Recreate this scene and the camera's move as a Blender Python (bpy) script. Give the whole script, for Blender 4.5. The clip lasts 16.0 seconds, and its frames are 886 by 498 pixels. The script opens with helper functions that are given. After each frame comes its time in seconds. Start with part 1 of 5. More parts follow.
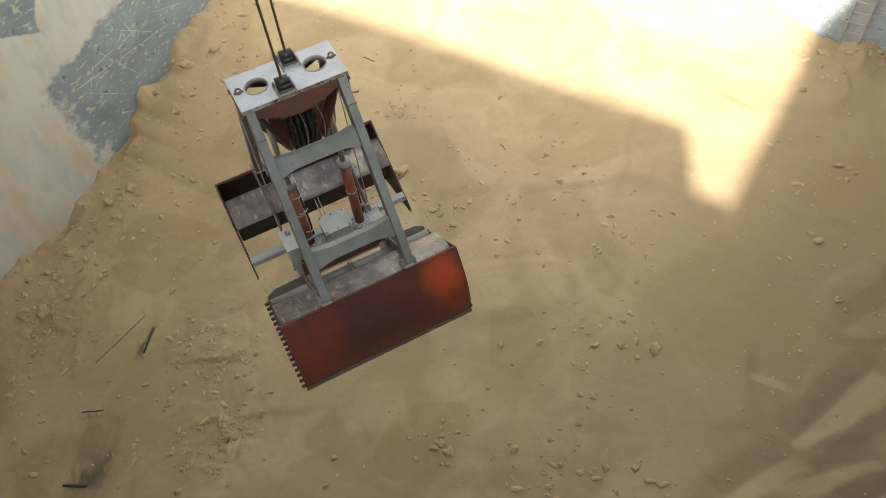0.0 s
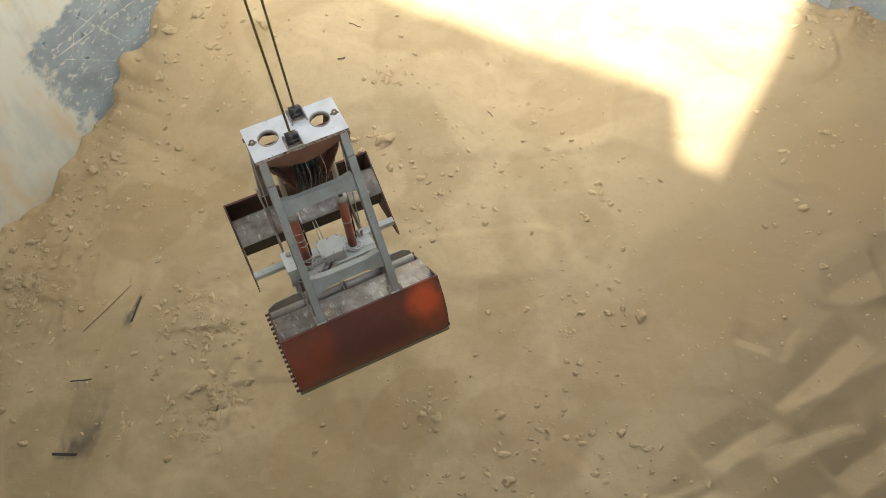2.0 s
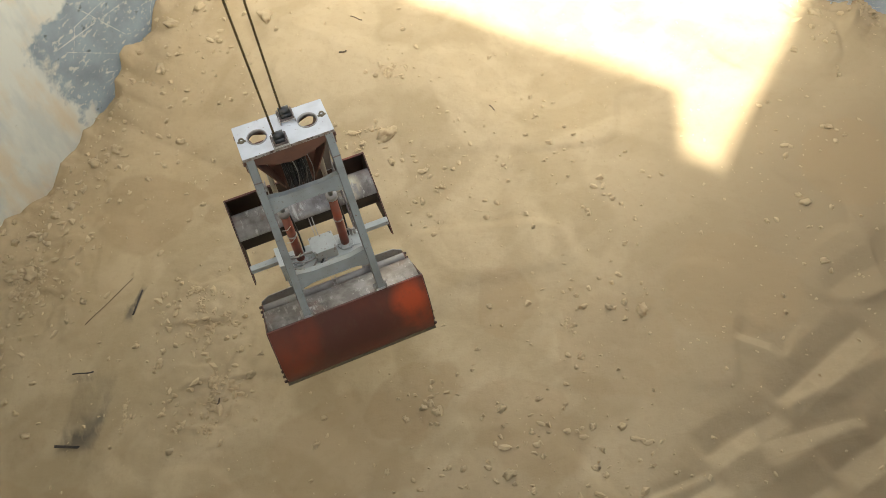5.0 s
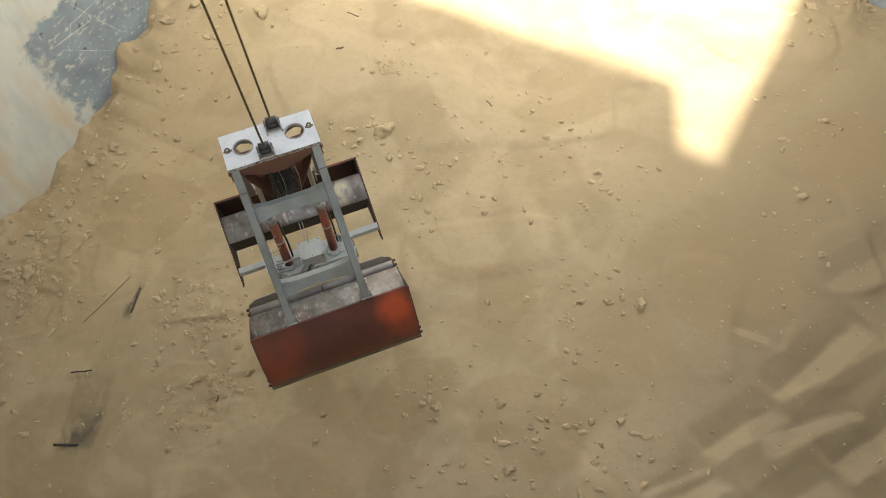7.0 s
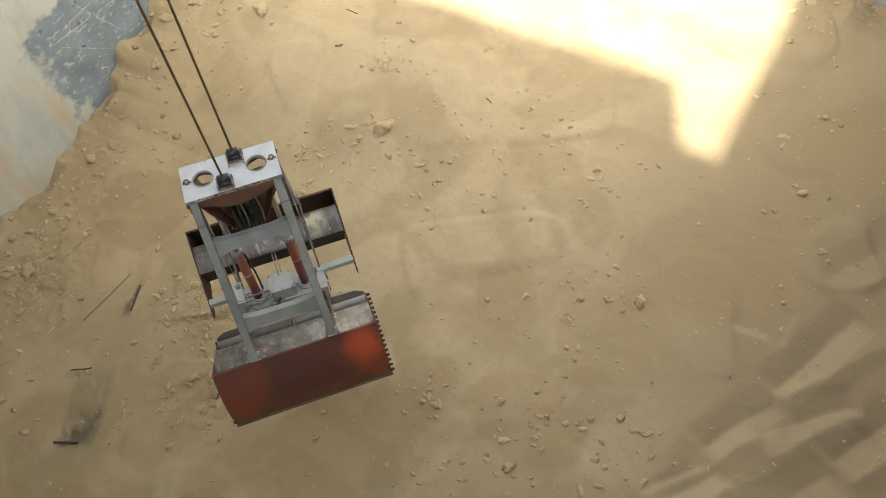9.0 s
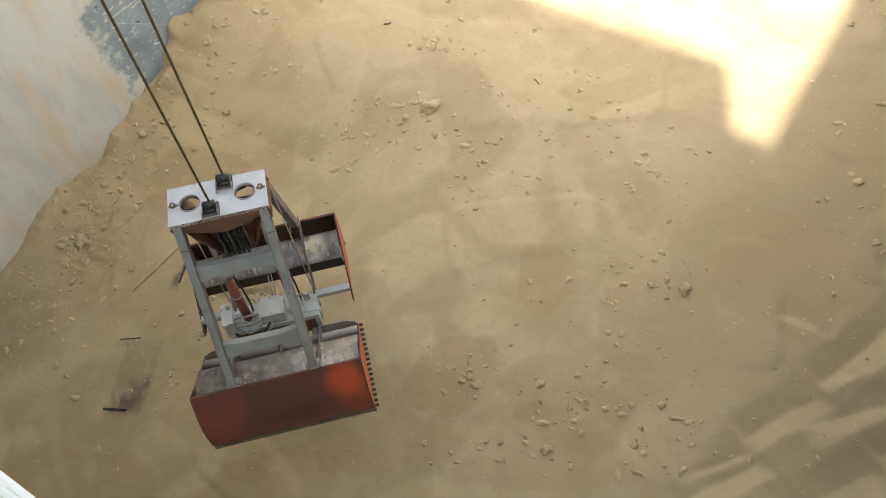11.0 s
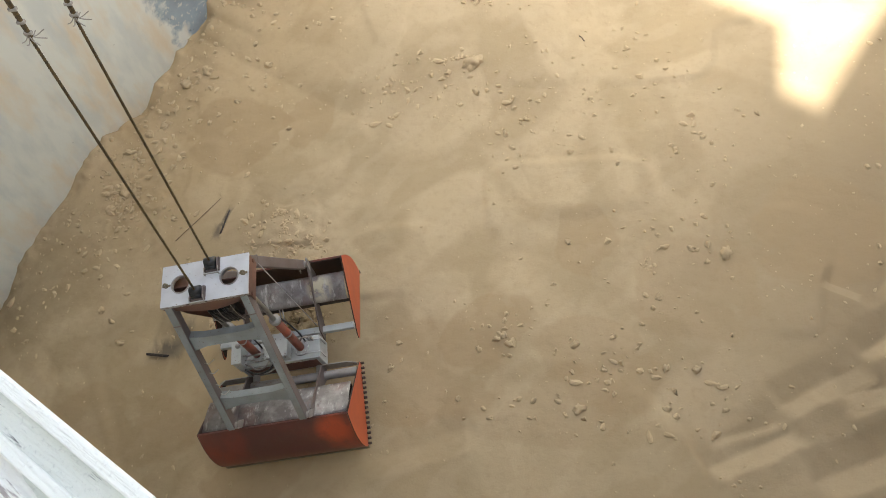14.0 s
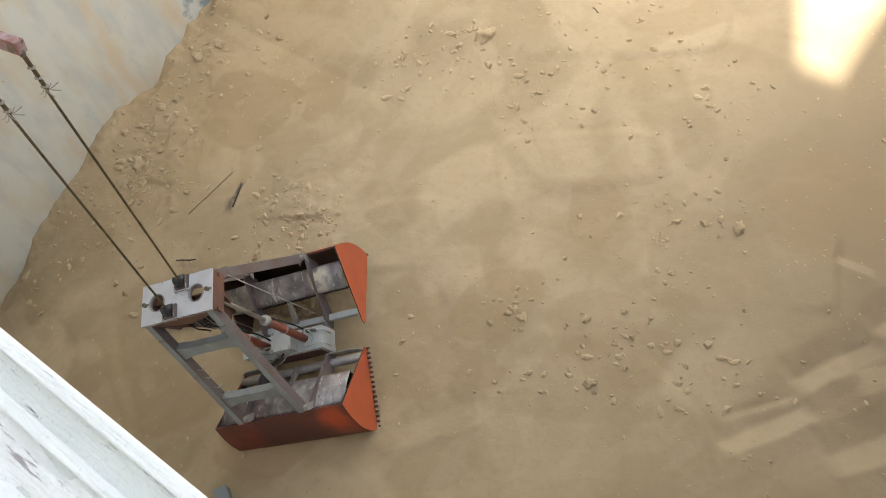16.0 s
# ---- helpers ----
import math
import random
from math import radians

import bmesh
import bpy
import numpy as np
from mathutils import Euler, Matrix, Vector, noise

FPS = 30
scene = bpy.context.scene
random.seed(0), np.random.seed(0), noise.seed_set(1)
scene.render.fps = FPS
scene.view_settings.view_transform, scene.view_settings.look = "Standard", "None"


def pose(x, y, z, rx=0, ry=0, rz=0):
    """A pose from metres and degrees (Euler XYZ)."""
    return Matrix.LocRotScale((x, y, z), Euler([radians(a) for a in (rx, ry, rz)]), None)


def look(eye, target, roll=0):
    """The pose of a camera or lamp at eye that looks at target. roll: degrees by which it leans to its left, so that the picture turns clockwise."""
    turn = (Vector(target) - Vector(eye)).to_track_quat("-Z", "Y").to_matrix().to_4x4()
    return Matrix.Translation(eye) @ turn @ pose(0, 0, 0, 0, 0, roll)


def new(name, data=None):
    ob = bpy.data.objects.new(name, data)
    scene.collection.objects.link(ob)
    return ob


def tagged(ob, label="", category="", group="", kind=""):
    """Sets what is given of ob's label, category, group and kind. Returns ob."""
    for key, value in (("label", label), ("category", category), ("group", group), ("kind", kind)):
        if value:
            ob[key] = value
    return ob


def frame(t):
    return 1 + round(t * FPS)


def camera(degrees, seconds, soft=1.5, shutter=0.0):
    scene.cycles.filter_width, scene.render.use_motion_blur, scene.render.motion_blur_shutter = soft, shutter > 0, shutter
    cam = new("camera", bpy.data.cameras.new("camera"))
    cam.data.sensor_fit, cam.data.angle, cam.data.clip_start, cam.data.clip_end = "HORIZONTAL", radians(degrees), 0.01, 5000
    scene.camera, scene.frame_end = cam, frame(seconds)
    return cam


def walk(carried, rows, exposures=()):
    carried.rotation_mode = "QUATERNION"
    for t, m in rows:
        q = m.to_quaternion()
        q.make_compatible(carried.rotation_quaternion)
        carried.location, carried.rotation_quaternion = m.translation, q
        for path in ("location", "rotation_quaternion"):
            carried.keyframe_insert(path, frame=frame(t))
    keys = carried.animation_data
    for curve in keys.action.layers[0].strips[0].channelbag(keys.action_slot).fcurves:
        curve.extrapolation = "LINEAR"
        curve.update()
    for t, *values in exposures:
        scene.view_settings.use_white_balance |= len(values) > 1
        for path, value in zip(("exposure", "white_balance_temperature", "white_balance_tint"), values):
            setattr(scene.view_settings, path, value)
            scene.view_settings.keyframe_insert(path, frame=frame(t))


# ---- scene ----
cam = camera(57.8, 16.0, 0.75)
CAMERA_ROWS = [
    (0, pose(0, 0, 15.0, 37.10, 4.40, -4.84)),
    (0.5, pose(0, 0, 15.0, 36.61, 4.38, -4.92)),
    (1, pose(0, 0, 15.0, 36.32, 4.31, -5.08)),
    (1.5, pose(0, 0, 15.0, 35.27, 3.88, -5.42)),
    (2, pose(0, 0, 15.0, 34.77, 3.78, -5.49)),
    (2.5, pose(0, 0, 15.0, 34.53, 3.75, -5.54)),
    (3, pose(0, 0, 15.0, 34.41, 3.76, -5.59)),
    (3.5, pose(0, 0, 15.0, 34.34, 3.74, -5.53)),
    (4, pose(0, 0, 15.0, 34.34, 3.81, -5.34)),
    (6.5, pose(0, 0, 15.0, 34.14, 3.86, -5.61)),
    (7, pose(0, 0, 15.0, 34.03, 3.87, -5.71)),
    (7.5, pose(0, 0, 15.0, 34.00, 3.87, -5.71)),
    (8, pose(0, 0, 15.0, 33.95, 3.87, -5.73)),
    (8.5, pose(0, 0, 15.0, 33.90, 3.89, -5.76)),
    (9, pose(0, 0, 15.0, 33.84, 3.89, -5.77)),
    (11.5, pose(0, 0, 15.0, 32.53, 5.95, -2.22)),
    (12, pose(0, 0, 15.0, 32.37, 5.99, -1.85)),
    (12.5, pose(0, 0, 15.0, 31.83, 6.33, -1.29)),
    (13, pose(0, 0, 15.0, 31.46, 6.58, -0.88)),
    (13.5, pose(0, 0, 15.0, 30.46, 6.99, -0.45)),
    (14, pose(0, 0, 15.0, 29.96, 7.20, -0.14)),
    (14.5, pose(0, 0, 15.0, 29.78, 7.31, -0.08)),
    (15, pose(0, 0, 15.0, 29.03, 7.59, 0.12)),
    (15.5, pose(0, 0, 15.0, 28.46, 7.79, 0.33)),
    (16, pose(0, 0, 15.0, 28.18, 7.84, 0.41)),
]
GRAB_ROWS = [
    (0, pose(-1.814, 8.111, 5.722, -0.04, -0.59, 22.25)),
    (0.5, pose(-1.842, 8.126, 5.295, 1.14, 0.27, 21.79)),
    (1, pose(-1.889, 8.183, 4.831, -0.93, -0.63, 21.28)),
    (1.5, pose(-1.945, 8.245, 4.379, -1.13, -0.58, 20.72)),
    (2, pose(-1.988, 8.327, 3.935, 0.81, 0.83, 20.21)),
    (2.5, pose(-2.054, 8.410, 3.617, 0.30, -0.17, 19.62)),
    (3, pose(-2.108, 8.510, 3.520, 0.37, -0.62, 19.18)),
    (3.5, pose(-2.138, 8.586, 3.524, 0.69, 0.58, 18.60)),
    (4, pose(-2.182, 8.630, 3.522, -0.49, 0.05, 18.18)),
    (6.5, pose(-2.339, 8.489, 3.522, -0.43, 0.09, 15.29)),
    (7, pose(-2.424, 8.468, 3.435, 0.71, 0.08, 14.76)),
    (7.5, pose(-2.501, 8.305, 3.482, 1.57, -1.19, 14.35)),
    (8, pose(-2.602, 8.116, 3.499, 0.51, -1.14, 13.90)),
    (8.5, pose(-2.742, 7.925, 3.514, -2.05, -0.76, 13.30)),
    (9, pose(-2.961, 7.798, 3.434, -1.22, 0.03, 13.07)),
    (11.5, pose(-4.114, 6.746, 3.356, -2.37, 1.77, 9.43)),
    (12, pose(-4.358, 6.569, 2.982, -0.55, 1.31, 9.23)),
    (12.5, pose(-4.583, 6.430, 2.668, 0.23, 2.11, 8.73)),
    (13, pose(-4.706, 6.255, 2.417, -1.73, 0.72, 8.25)),
    (13.5, pose(-4.835, 6.099, 2.066, -1.50, -1.69, 7.62)),
    (14, pose(-4.895, 5.965, 1.845, 2.58, -3.67, 4.94)),
    (14.5, pose(-4.994, 5.825, 1.599, 6.74, -6.49, 3.79)),
    (15, pose(-5.125, 5.768, 1.395, 6.26, -11.56, 4.52)),
    (15.5, pose(-5.247, 5.780, 1.218, 6.08, -14.86, 3.83)),
    (16, pose(-5.280, 5.787, 1.211, 6.09, -16.26, 3.44)),
]
# how the ropes lean from the plumb line, and how much of them is paid out: seconds, east, north, metres
ROPE_LEAN = [
    (0, 0.006, 0.001, 5.42), (4, 0.0, 0.0, 5.42), (7, -0.012, -0.004, 5.42), (9, 0.006, 0.002, 5.42), (12, 0.056, 0.030, 5.42), (12.5, 0.047, 0.029, 5.42), (13, 0.042, 0.028, 5.42),
    (13.5, 0.071, 0.049, 5.42), (14, 0.075, 0.055, 5.42), (14.5, 0.066, 0.053, 5.39), (15, 0.062, 0.054, 5.22), (15.5, 0.070, 0.069, 5.13), (16, 0.067, 0.070, 5.05),
]
walk(cam, CAMERA_ROWS, [(0, 1.42, 6850, 6), (0.5, 1.71, 6850, 6), (1, 1.75, 6850, 6), (2, 1.86, 6850, 5), (4, 1.88, 6800, 5), (9, 1.78, 6750, 5), (11.5, 1.88, 6600, 7), (13.5, 1.96, 6500, 9), (16, 2.03, 6500, 10)])

# ---- light: a high sun over the open hatch and the sky above it ----
SUN_WAY = Vector((0.963 * 0.5736 - 0.424 * 0.8192, 0.963 * 0.8192 + 0.424 * 0.5736, -1.0))
world = bpy.data.worlds.new("sky")
scene.world = world
world.use_nodes = True
sky = world.node_tree.nodes.new("ShaderNodeTexSky")
sky.sky_type, sky.sun_disc = "NISHITA", False
sky.sun_elevation = math.atan2(1.0, math.hypot(SUN_WAY.x, SUN_WAY.y))
sky.sun_rotation = math.atan2(-SUN_WAY.x, -SUN_WAY.y)
sky.air_density, sky.dust_density, sky.ozone_density = 1.0, 3.0, 1.0
back = world.node_tree.nodes["Background"]
back.inputs["Strength"].default_value = 0.15
haze = world.node_tree.nodes.new("ShaderNodeHueSaturation")
haze.inputs["Saturation"].default_value = 0.45
world.node_tree.links.new(sky.outputs[0], haze.inputs["Color"])
world.node_tree.links.new(haze.outputs[0], back.inputs[0])
sun = new("sun", bpy.data.lights.new("sun", "SUN"))
sun.data.energy, sun.data.angle, sun.data.color = 5.0, radians(1.6), (1.0, 0.955, 0.88)
sun.matrix_world = look((0, 0, 60), Vector((0, 0, 60)) + SUN_WAY)

# ---- the hold's own directions: ALONG runs ahead, ACROSS to starboard ----
ALONG, ACROSS = Vector((0.5736, 0.8192, 0)), Vector((0.8192, -0.5736, 0))
HOLD = Matrix(((ACROSS.x, ALONG.x, 0, 0), (ACROSS.y, ALONG.y, 0, 0), (0, 0, 1, 0), (0, 0, 0, 1)))
LEFT, RIGHT, NEAR, FAR = -16.3, 12.0, -2.2, 20.4
DECK, RIM = 13.2, 14.1


# ---- materials ----
def material(name):
    m = bpy.data.materials.new(name)
    m.use_nodes = True
    n = m.node_tree.nodes
    return m, n, m.node_tree.links, n["Principled BSDF"]


def noise_of(n, l, scale, detail=4.0, rough=0.55, where=None, stretch=None):
    tex = n.new("ShaderNodeTexNoise")
    tex.inputs["Scale"].default_value = scale
    tex.inputs["Detail"].default_value = detail
    tex.inputs["Roughness"].default_value = rough
    co = n.new("ShaderNodeTexCoord")
    src = co.outputs["Object"]
    if stretch:
        mp = n.new("ShaderNodeMapping")
        mp.inputs["Scale"].default_value = stretch[:3]
        if len(stretch) > 3:
            mp.vector_type = "TEXTURE"
            mp.inputs["Scale"].default_value = [1 / v for v in stretch[:3]]
            mp.inputs["Rotation"].default_value = (0, 0, radians(stretch[3]))
        l.new(src, mp.inputs["Vector"])
        src = mp.outputs["Vector"]
    l.new(src, tex.inputs["Vector"])
    return tex.outputs["Fac"]


def ramp_of(n, l, src, low, high):
    r = n.new("ShaderNodeMapRange")
    r.inputs["From Min"].default_value, r.inputs["From Max"].default_value = low, high
    l.new(src, r.inputs["Value"])
    return r.outputs["Result"]


def mix_of(n, l, fac, a, b):
    m = n.new("ShaderNodeMix")
    m.data_type = "RGBA"
    l.new(fac, m.inputs[0]) if not isinstance(fac, float) else setattr(m.inputs[0], "default_value", fac)
    for value, socket in ((a, m.inputs[6]), (b, m.inputs[7])):
        if isinstance(value, tuple):
            socket.default_value = (*value, 1)
        else:
            l.new(value, socket)
    return m.outputs[2]


def bump_of(n, l, b, src, strength, distance):
    k = n.new("ShaderNodeBump")
    k.inputs["Strength"].default_value, k.inputs["Distance"].default_value = strength, distance
    l.new(src, k.inputs["Height"])
    if b.inputs["Normal"].is_linked:
        l.new(b.inputs["Normal"].links[0].from_socket, k.inputs["Normal"])
    l.new(k.outputs["Normal"], b.inputs["Normal"])


def worn(name, base, second, wear, rough=0.6, metal=0.0, size=2.0, fine=25.0, wear_from=0.6, bump=0.15, streak=None):
    """Paint or metal in two tones with fine chipped wear."""
    m, n, l, b = material(name)
    colour = mix_of(n, l, ramp_of(n, l, noise_of(n, l, size, stretch=streak), 0.38, 0.62), base, second)
    chips = noise_of(n, l, fine, 6.0, 0.65)
    colour = mix_of(n, l, ramp_of(n, l, chips, wear_from, wear_from + 0.08), colour, wear)
    l.new(colour, b.inputs["Base Color"])
    b.inputs["Roughness"].default_value, b.inputs["Metallic"].default_value = rough, metal
    bump_of(n, l, b, chips, bump, 0.004)
    return m


def warped(n, l, scale, much):
    """Object coordinates, pushed about by noise."""
    co, tex, off, out = n.new("ShaderNodeTexCoord"), n.new("ShaderNodeTexNoise"), n.new("ShaderNodeVectorMath"), n.new("ShaderNodeVectorMath")
    tex.inputs["Scale"].default_value, tex.inputs["Detail"].default_value = scale, 3.0
    l.new(co.outputs["Object"], tex.inputs["Vector"])
    off.operation, out.operation = "SUBTRACT", "MULTIPLY_ADD"
    off.inputs[1].default_value, out.inputs[1].default_value = (0.5, 0.5, 0.5), (much, much, much)
    l.new(tex.outputs["Color"], off.inputs[0])
    l.new(off.outputs["Vector"], out.inputs[0])
    l.new(co.outputs["Object"], out.inputs[2])
    return out.outputs["Vector"]


def ellipse_of(n, l, x, y, rx, ry, turn, z=0.0, rz=1000.0, plan=None):
    """1 inside a soft-edged turned ellipsoid, 0 outside; it is a plan ellipse unless rz is given."""
    mp, d = n.new("ShaderNodeMapping"), n.new("ShaderNodeVectorMath")
    plan = plan or n.new("ShaderNodeTexCoord").outputs["Object"]
    mp.vector_type = "TEXTURE"
    mp.inputs["Location"].default_value, mp.inputs["Scale"].default_value = (x, y, z), (rx, ry, rz)
    mp.inputs["Rotation"].default_value = (0, 0, radians(turn))
    l.new(plan, mp.inputs["Vector"])
    d.operation = "LENGTH"
    l.new(mp.outputs["Vector"], d.inputs[0])
    return ramp_of(n, l, d.outputs["Value"], 1.0, 0.45)


def times_of(n, l, a, b):
    k = n.new("ShaderNodeMath")
    k.operation = "MULTIPLY"
    for i, v in enumerate((a, b)):
        if isinstance(v, float):
            k.inputs[i].default_value = v
        else:
            l.new(v, k.inputs[i])
    return k.outputs[0]


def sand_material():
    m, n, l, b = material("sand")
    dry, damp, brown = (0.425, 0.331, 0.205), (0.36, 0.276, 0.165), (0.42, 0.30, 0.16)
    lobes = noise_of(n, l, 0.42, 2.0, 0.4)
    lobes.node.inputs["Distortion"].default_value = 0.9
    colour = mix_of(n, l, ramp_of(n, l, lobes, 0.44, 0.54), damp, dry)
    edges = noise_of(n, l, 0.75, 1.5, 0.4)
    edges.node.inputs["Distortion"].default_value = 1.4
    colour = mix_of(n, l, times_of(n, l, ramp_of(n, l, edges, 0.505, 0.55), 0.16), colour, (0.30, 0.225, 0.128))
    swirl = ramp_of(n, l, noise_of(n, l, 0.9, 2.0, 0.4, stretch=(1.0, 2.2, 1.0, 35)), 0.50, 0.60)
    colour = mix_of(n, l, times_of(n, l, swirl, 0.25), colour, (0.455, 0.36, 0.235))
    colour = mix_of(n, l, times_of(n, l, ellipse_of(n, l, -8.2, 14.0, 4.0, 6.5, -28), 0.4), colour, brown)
    # shade over the starboard side, painted as a broad darker ellipse
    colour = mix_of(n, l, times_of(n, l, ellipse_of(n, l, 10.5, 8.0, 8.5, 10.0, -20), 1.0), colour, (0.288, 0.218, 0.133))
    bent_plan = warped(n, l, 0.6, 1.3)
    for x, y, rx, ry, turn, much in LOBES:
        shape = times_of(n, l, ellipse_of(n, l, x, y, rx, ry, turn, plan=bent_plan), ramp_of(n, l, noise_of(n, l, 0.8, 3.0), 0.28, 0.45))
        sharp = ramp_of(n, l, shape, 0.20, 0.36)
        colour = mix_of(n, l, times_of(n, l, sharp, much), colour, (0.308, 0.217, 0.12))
    # fold faces turned to the light, their brightness painted into the colour
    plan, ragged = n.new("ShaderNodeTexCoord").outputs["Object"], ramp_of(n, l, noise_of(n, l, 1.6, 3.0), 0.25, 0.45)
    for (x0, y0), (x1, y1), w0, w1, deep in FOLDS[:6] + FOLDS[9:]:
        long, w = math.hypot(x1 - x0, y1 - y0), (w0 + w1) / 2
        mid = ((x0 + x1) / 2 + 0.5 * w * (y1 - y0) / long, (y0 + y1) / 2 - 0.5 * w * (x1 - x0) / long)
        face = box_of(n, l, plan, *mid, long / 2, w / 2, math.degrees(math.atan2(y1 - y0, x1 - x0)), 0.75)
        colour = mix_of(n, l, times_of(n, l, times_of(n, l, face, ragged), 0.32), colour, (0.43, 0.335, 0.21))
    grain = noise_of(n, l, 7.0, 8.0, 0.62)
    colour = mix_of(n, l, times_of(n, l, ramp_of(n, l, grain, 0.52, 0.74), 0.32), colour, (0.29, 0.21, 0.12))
    # soot where something burnt
    smear = noise_of(n, l, 2.2, 5.0, 0.6, stretch=(2.5, 1.0, 1.0, 20))
    ground_plan = warped(n, l, 3.0, 0.12)
    for x, y, rx, ry, turn, much, inner in ((-8.13, 7.62, 0.52, 0.95, -14, 0.20, 0.8), (-8.22, 7.10, 0.52, 0.26, -10, 0.65, 0.3), (-8.0, 7.35, 0.42, 0.32, -12, 0.45, 0.2), (-7.72, 7.55, 0.16, 0.52, -17, 0.45, 0.2), (-8.3, 8.5, 0.42, 0.12, -6, 0.3, 0.3),
                                            (-7.17, 10.14, 0.09, 0.46, -22, 0.9, 0.2), (-7.30, 9.84, 0.16, 0.26, -10, 0.55, 0.2)):
        soot = times_of(n, l, times_of(n, l, box_of(n, l, ground_plan, x, y, rx, ry, turn, inner), ramp_of(n, l, smear, 0.25, 0.5)), much)
        colour = mix_of(n, l, soot, colour, (0.075, 0.066, 0.056))
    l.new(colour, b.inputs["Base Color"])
    b.inputs["Roughness"].default_value = 0.95
    b.inputs["Specular IOR Level"].default_value = 0.15
    bump_of(n, l, b, noise_of(n, l, 5.0, 7.0, 0.62), 0.45, 0.035)
    bump_of(n, l, b, noise_of(n, l, 40.0, 4.0, 0.7), 0.25, 0.008)
    return m


# straight scratches in the paint: along and up at both ends, half-width
SCRATCHES = ((7.8, 2.29, 11.7, 1.95, 0.022), (8.9, 2.9, 9.9, 1.2, 0.014), (9.3, 3.2, 11.2, 1.75, 0.013), (9.9, 3.3, 10.3, 1.9, 0.011), (8.1, 2.1, 9.4, 1.0, 0.012), (10.9, 2.6, 12.0, 2.2, 0.012), (8.4, 2.44, 10.4, 2.52, 0.015), (10.0, 2.22, 10.95, 2.68, 0.013), (8.75, 0.85, 9.15, 0.62, 0.03), (10.62, 1.0, 11.05, 1.62, 0.016), (9.7, 2.8, 9.62, 3.3, 0.015), (8.2, 1.78, 8.7, 2.5, 0.014))


def wall_plan(n, l):
    """Metres along the hold and up."""
    co, dot, sep, out = n.new("ShaderNodeTexCoord"), n.new("ShaderNodeVectorMath"), n.new("ShaderNodeSeparateXYZ"), n.new("ShaderNodeCombineXYZ")
    dot.operation = "DOT_PRODUCT"
    dot.inputs[1].default_value = ALONG
    l.new(co.outputs["Object"], dot.inputs[0])
    l.new(co.outputs["Object"], sep.inputs[0])
    l.new(dot.outputs["Value"], out.inputs["X"])
    l.new(sep.outputs["Z"], out.inputs["Y"])
    return out.outputs[0]


def box_of(n, l, plan, x, y, rx, ry, turn, inner=0.8):
    """1 inside a turned box in the plan, 0 outside."""
    mp, flat, sep, big = n.new("ShaderNodeMapping"), n.new("ShaderNodeVectorMath"), n.new("ShaderNodeSeparateXYZ"), n.new("ShaderNodeMath")
    mp.vector_type = "TEXTURE"
    mp.inputs["Location"].default_value, mp.inputs["Scale"].default_value, mp.inputs["Rotation"].default_value = (x, y, 0), (rx, ry, 1), (0, 0, radians(turn))
    l.new(plan, mp.inputs["Vector"])
    flat.operation, big.operation = "ABSOLUTE", "MAXIMUM"
    l.new(mp.outputs["Vector"], flat.inputs[0])
    l.new(flat.outputs["Vector"], sep.inputs[0])
    l.new(sep.outputs["X"], big.inputs[0])
    l.new(sep.outputs["Y"], big.inputs[1])
    return ramp_of(n, l, big.outputs[0], 1.0, inner)


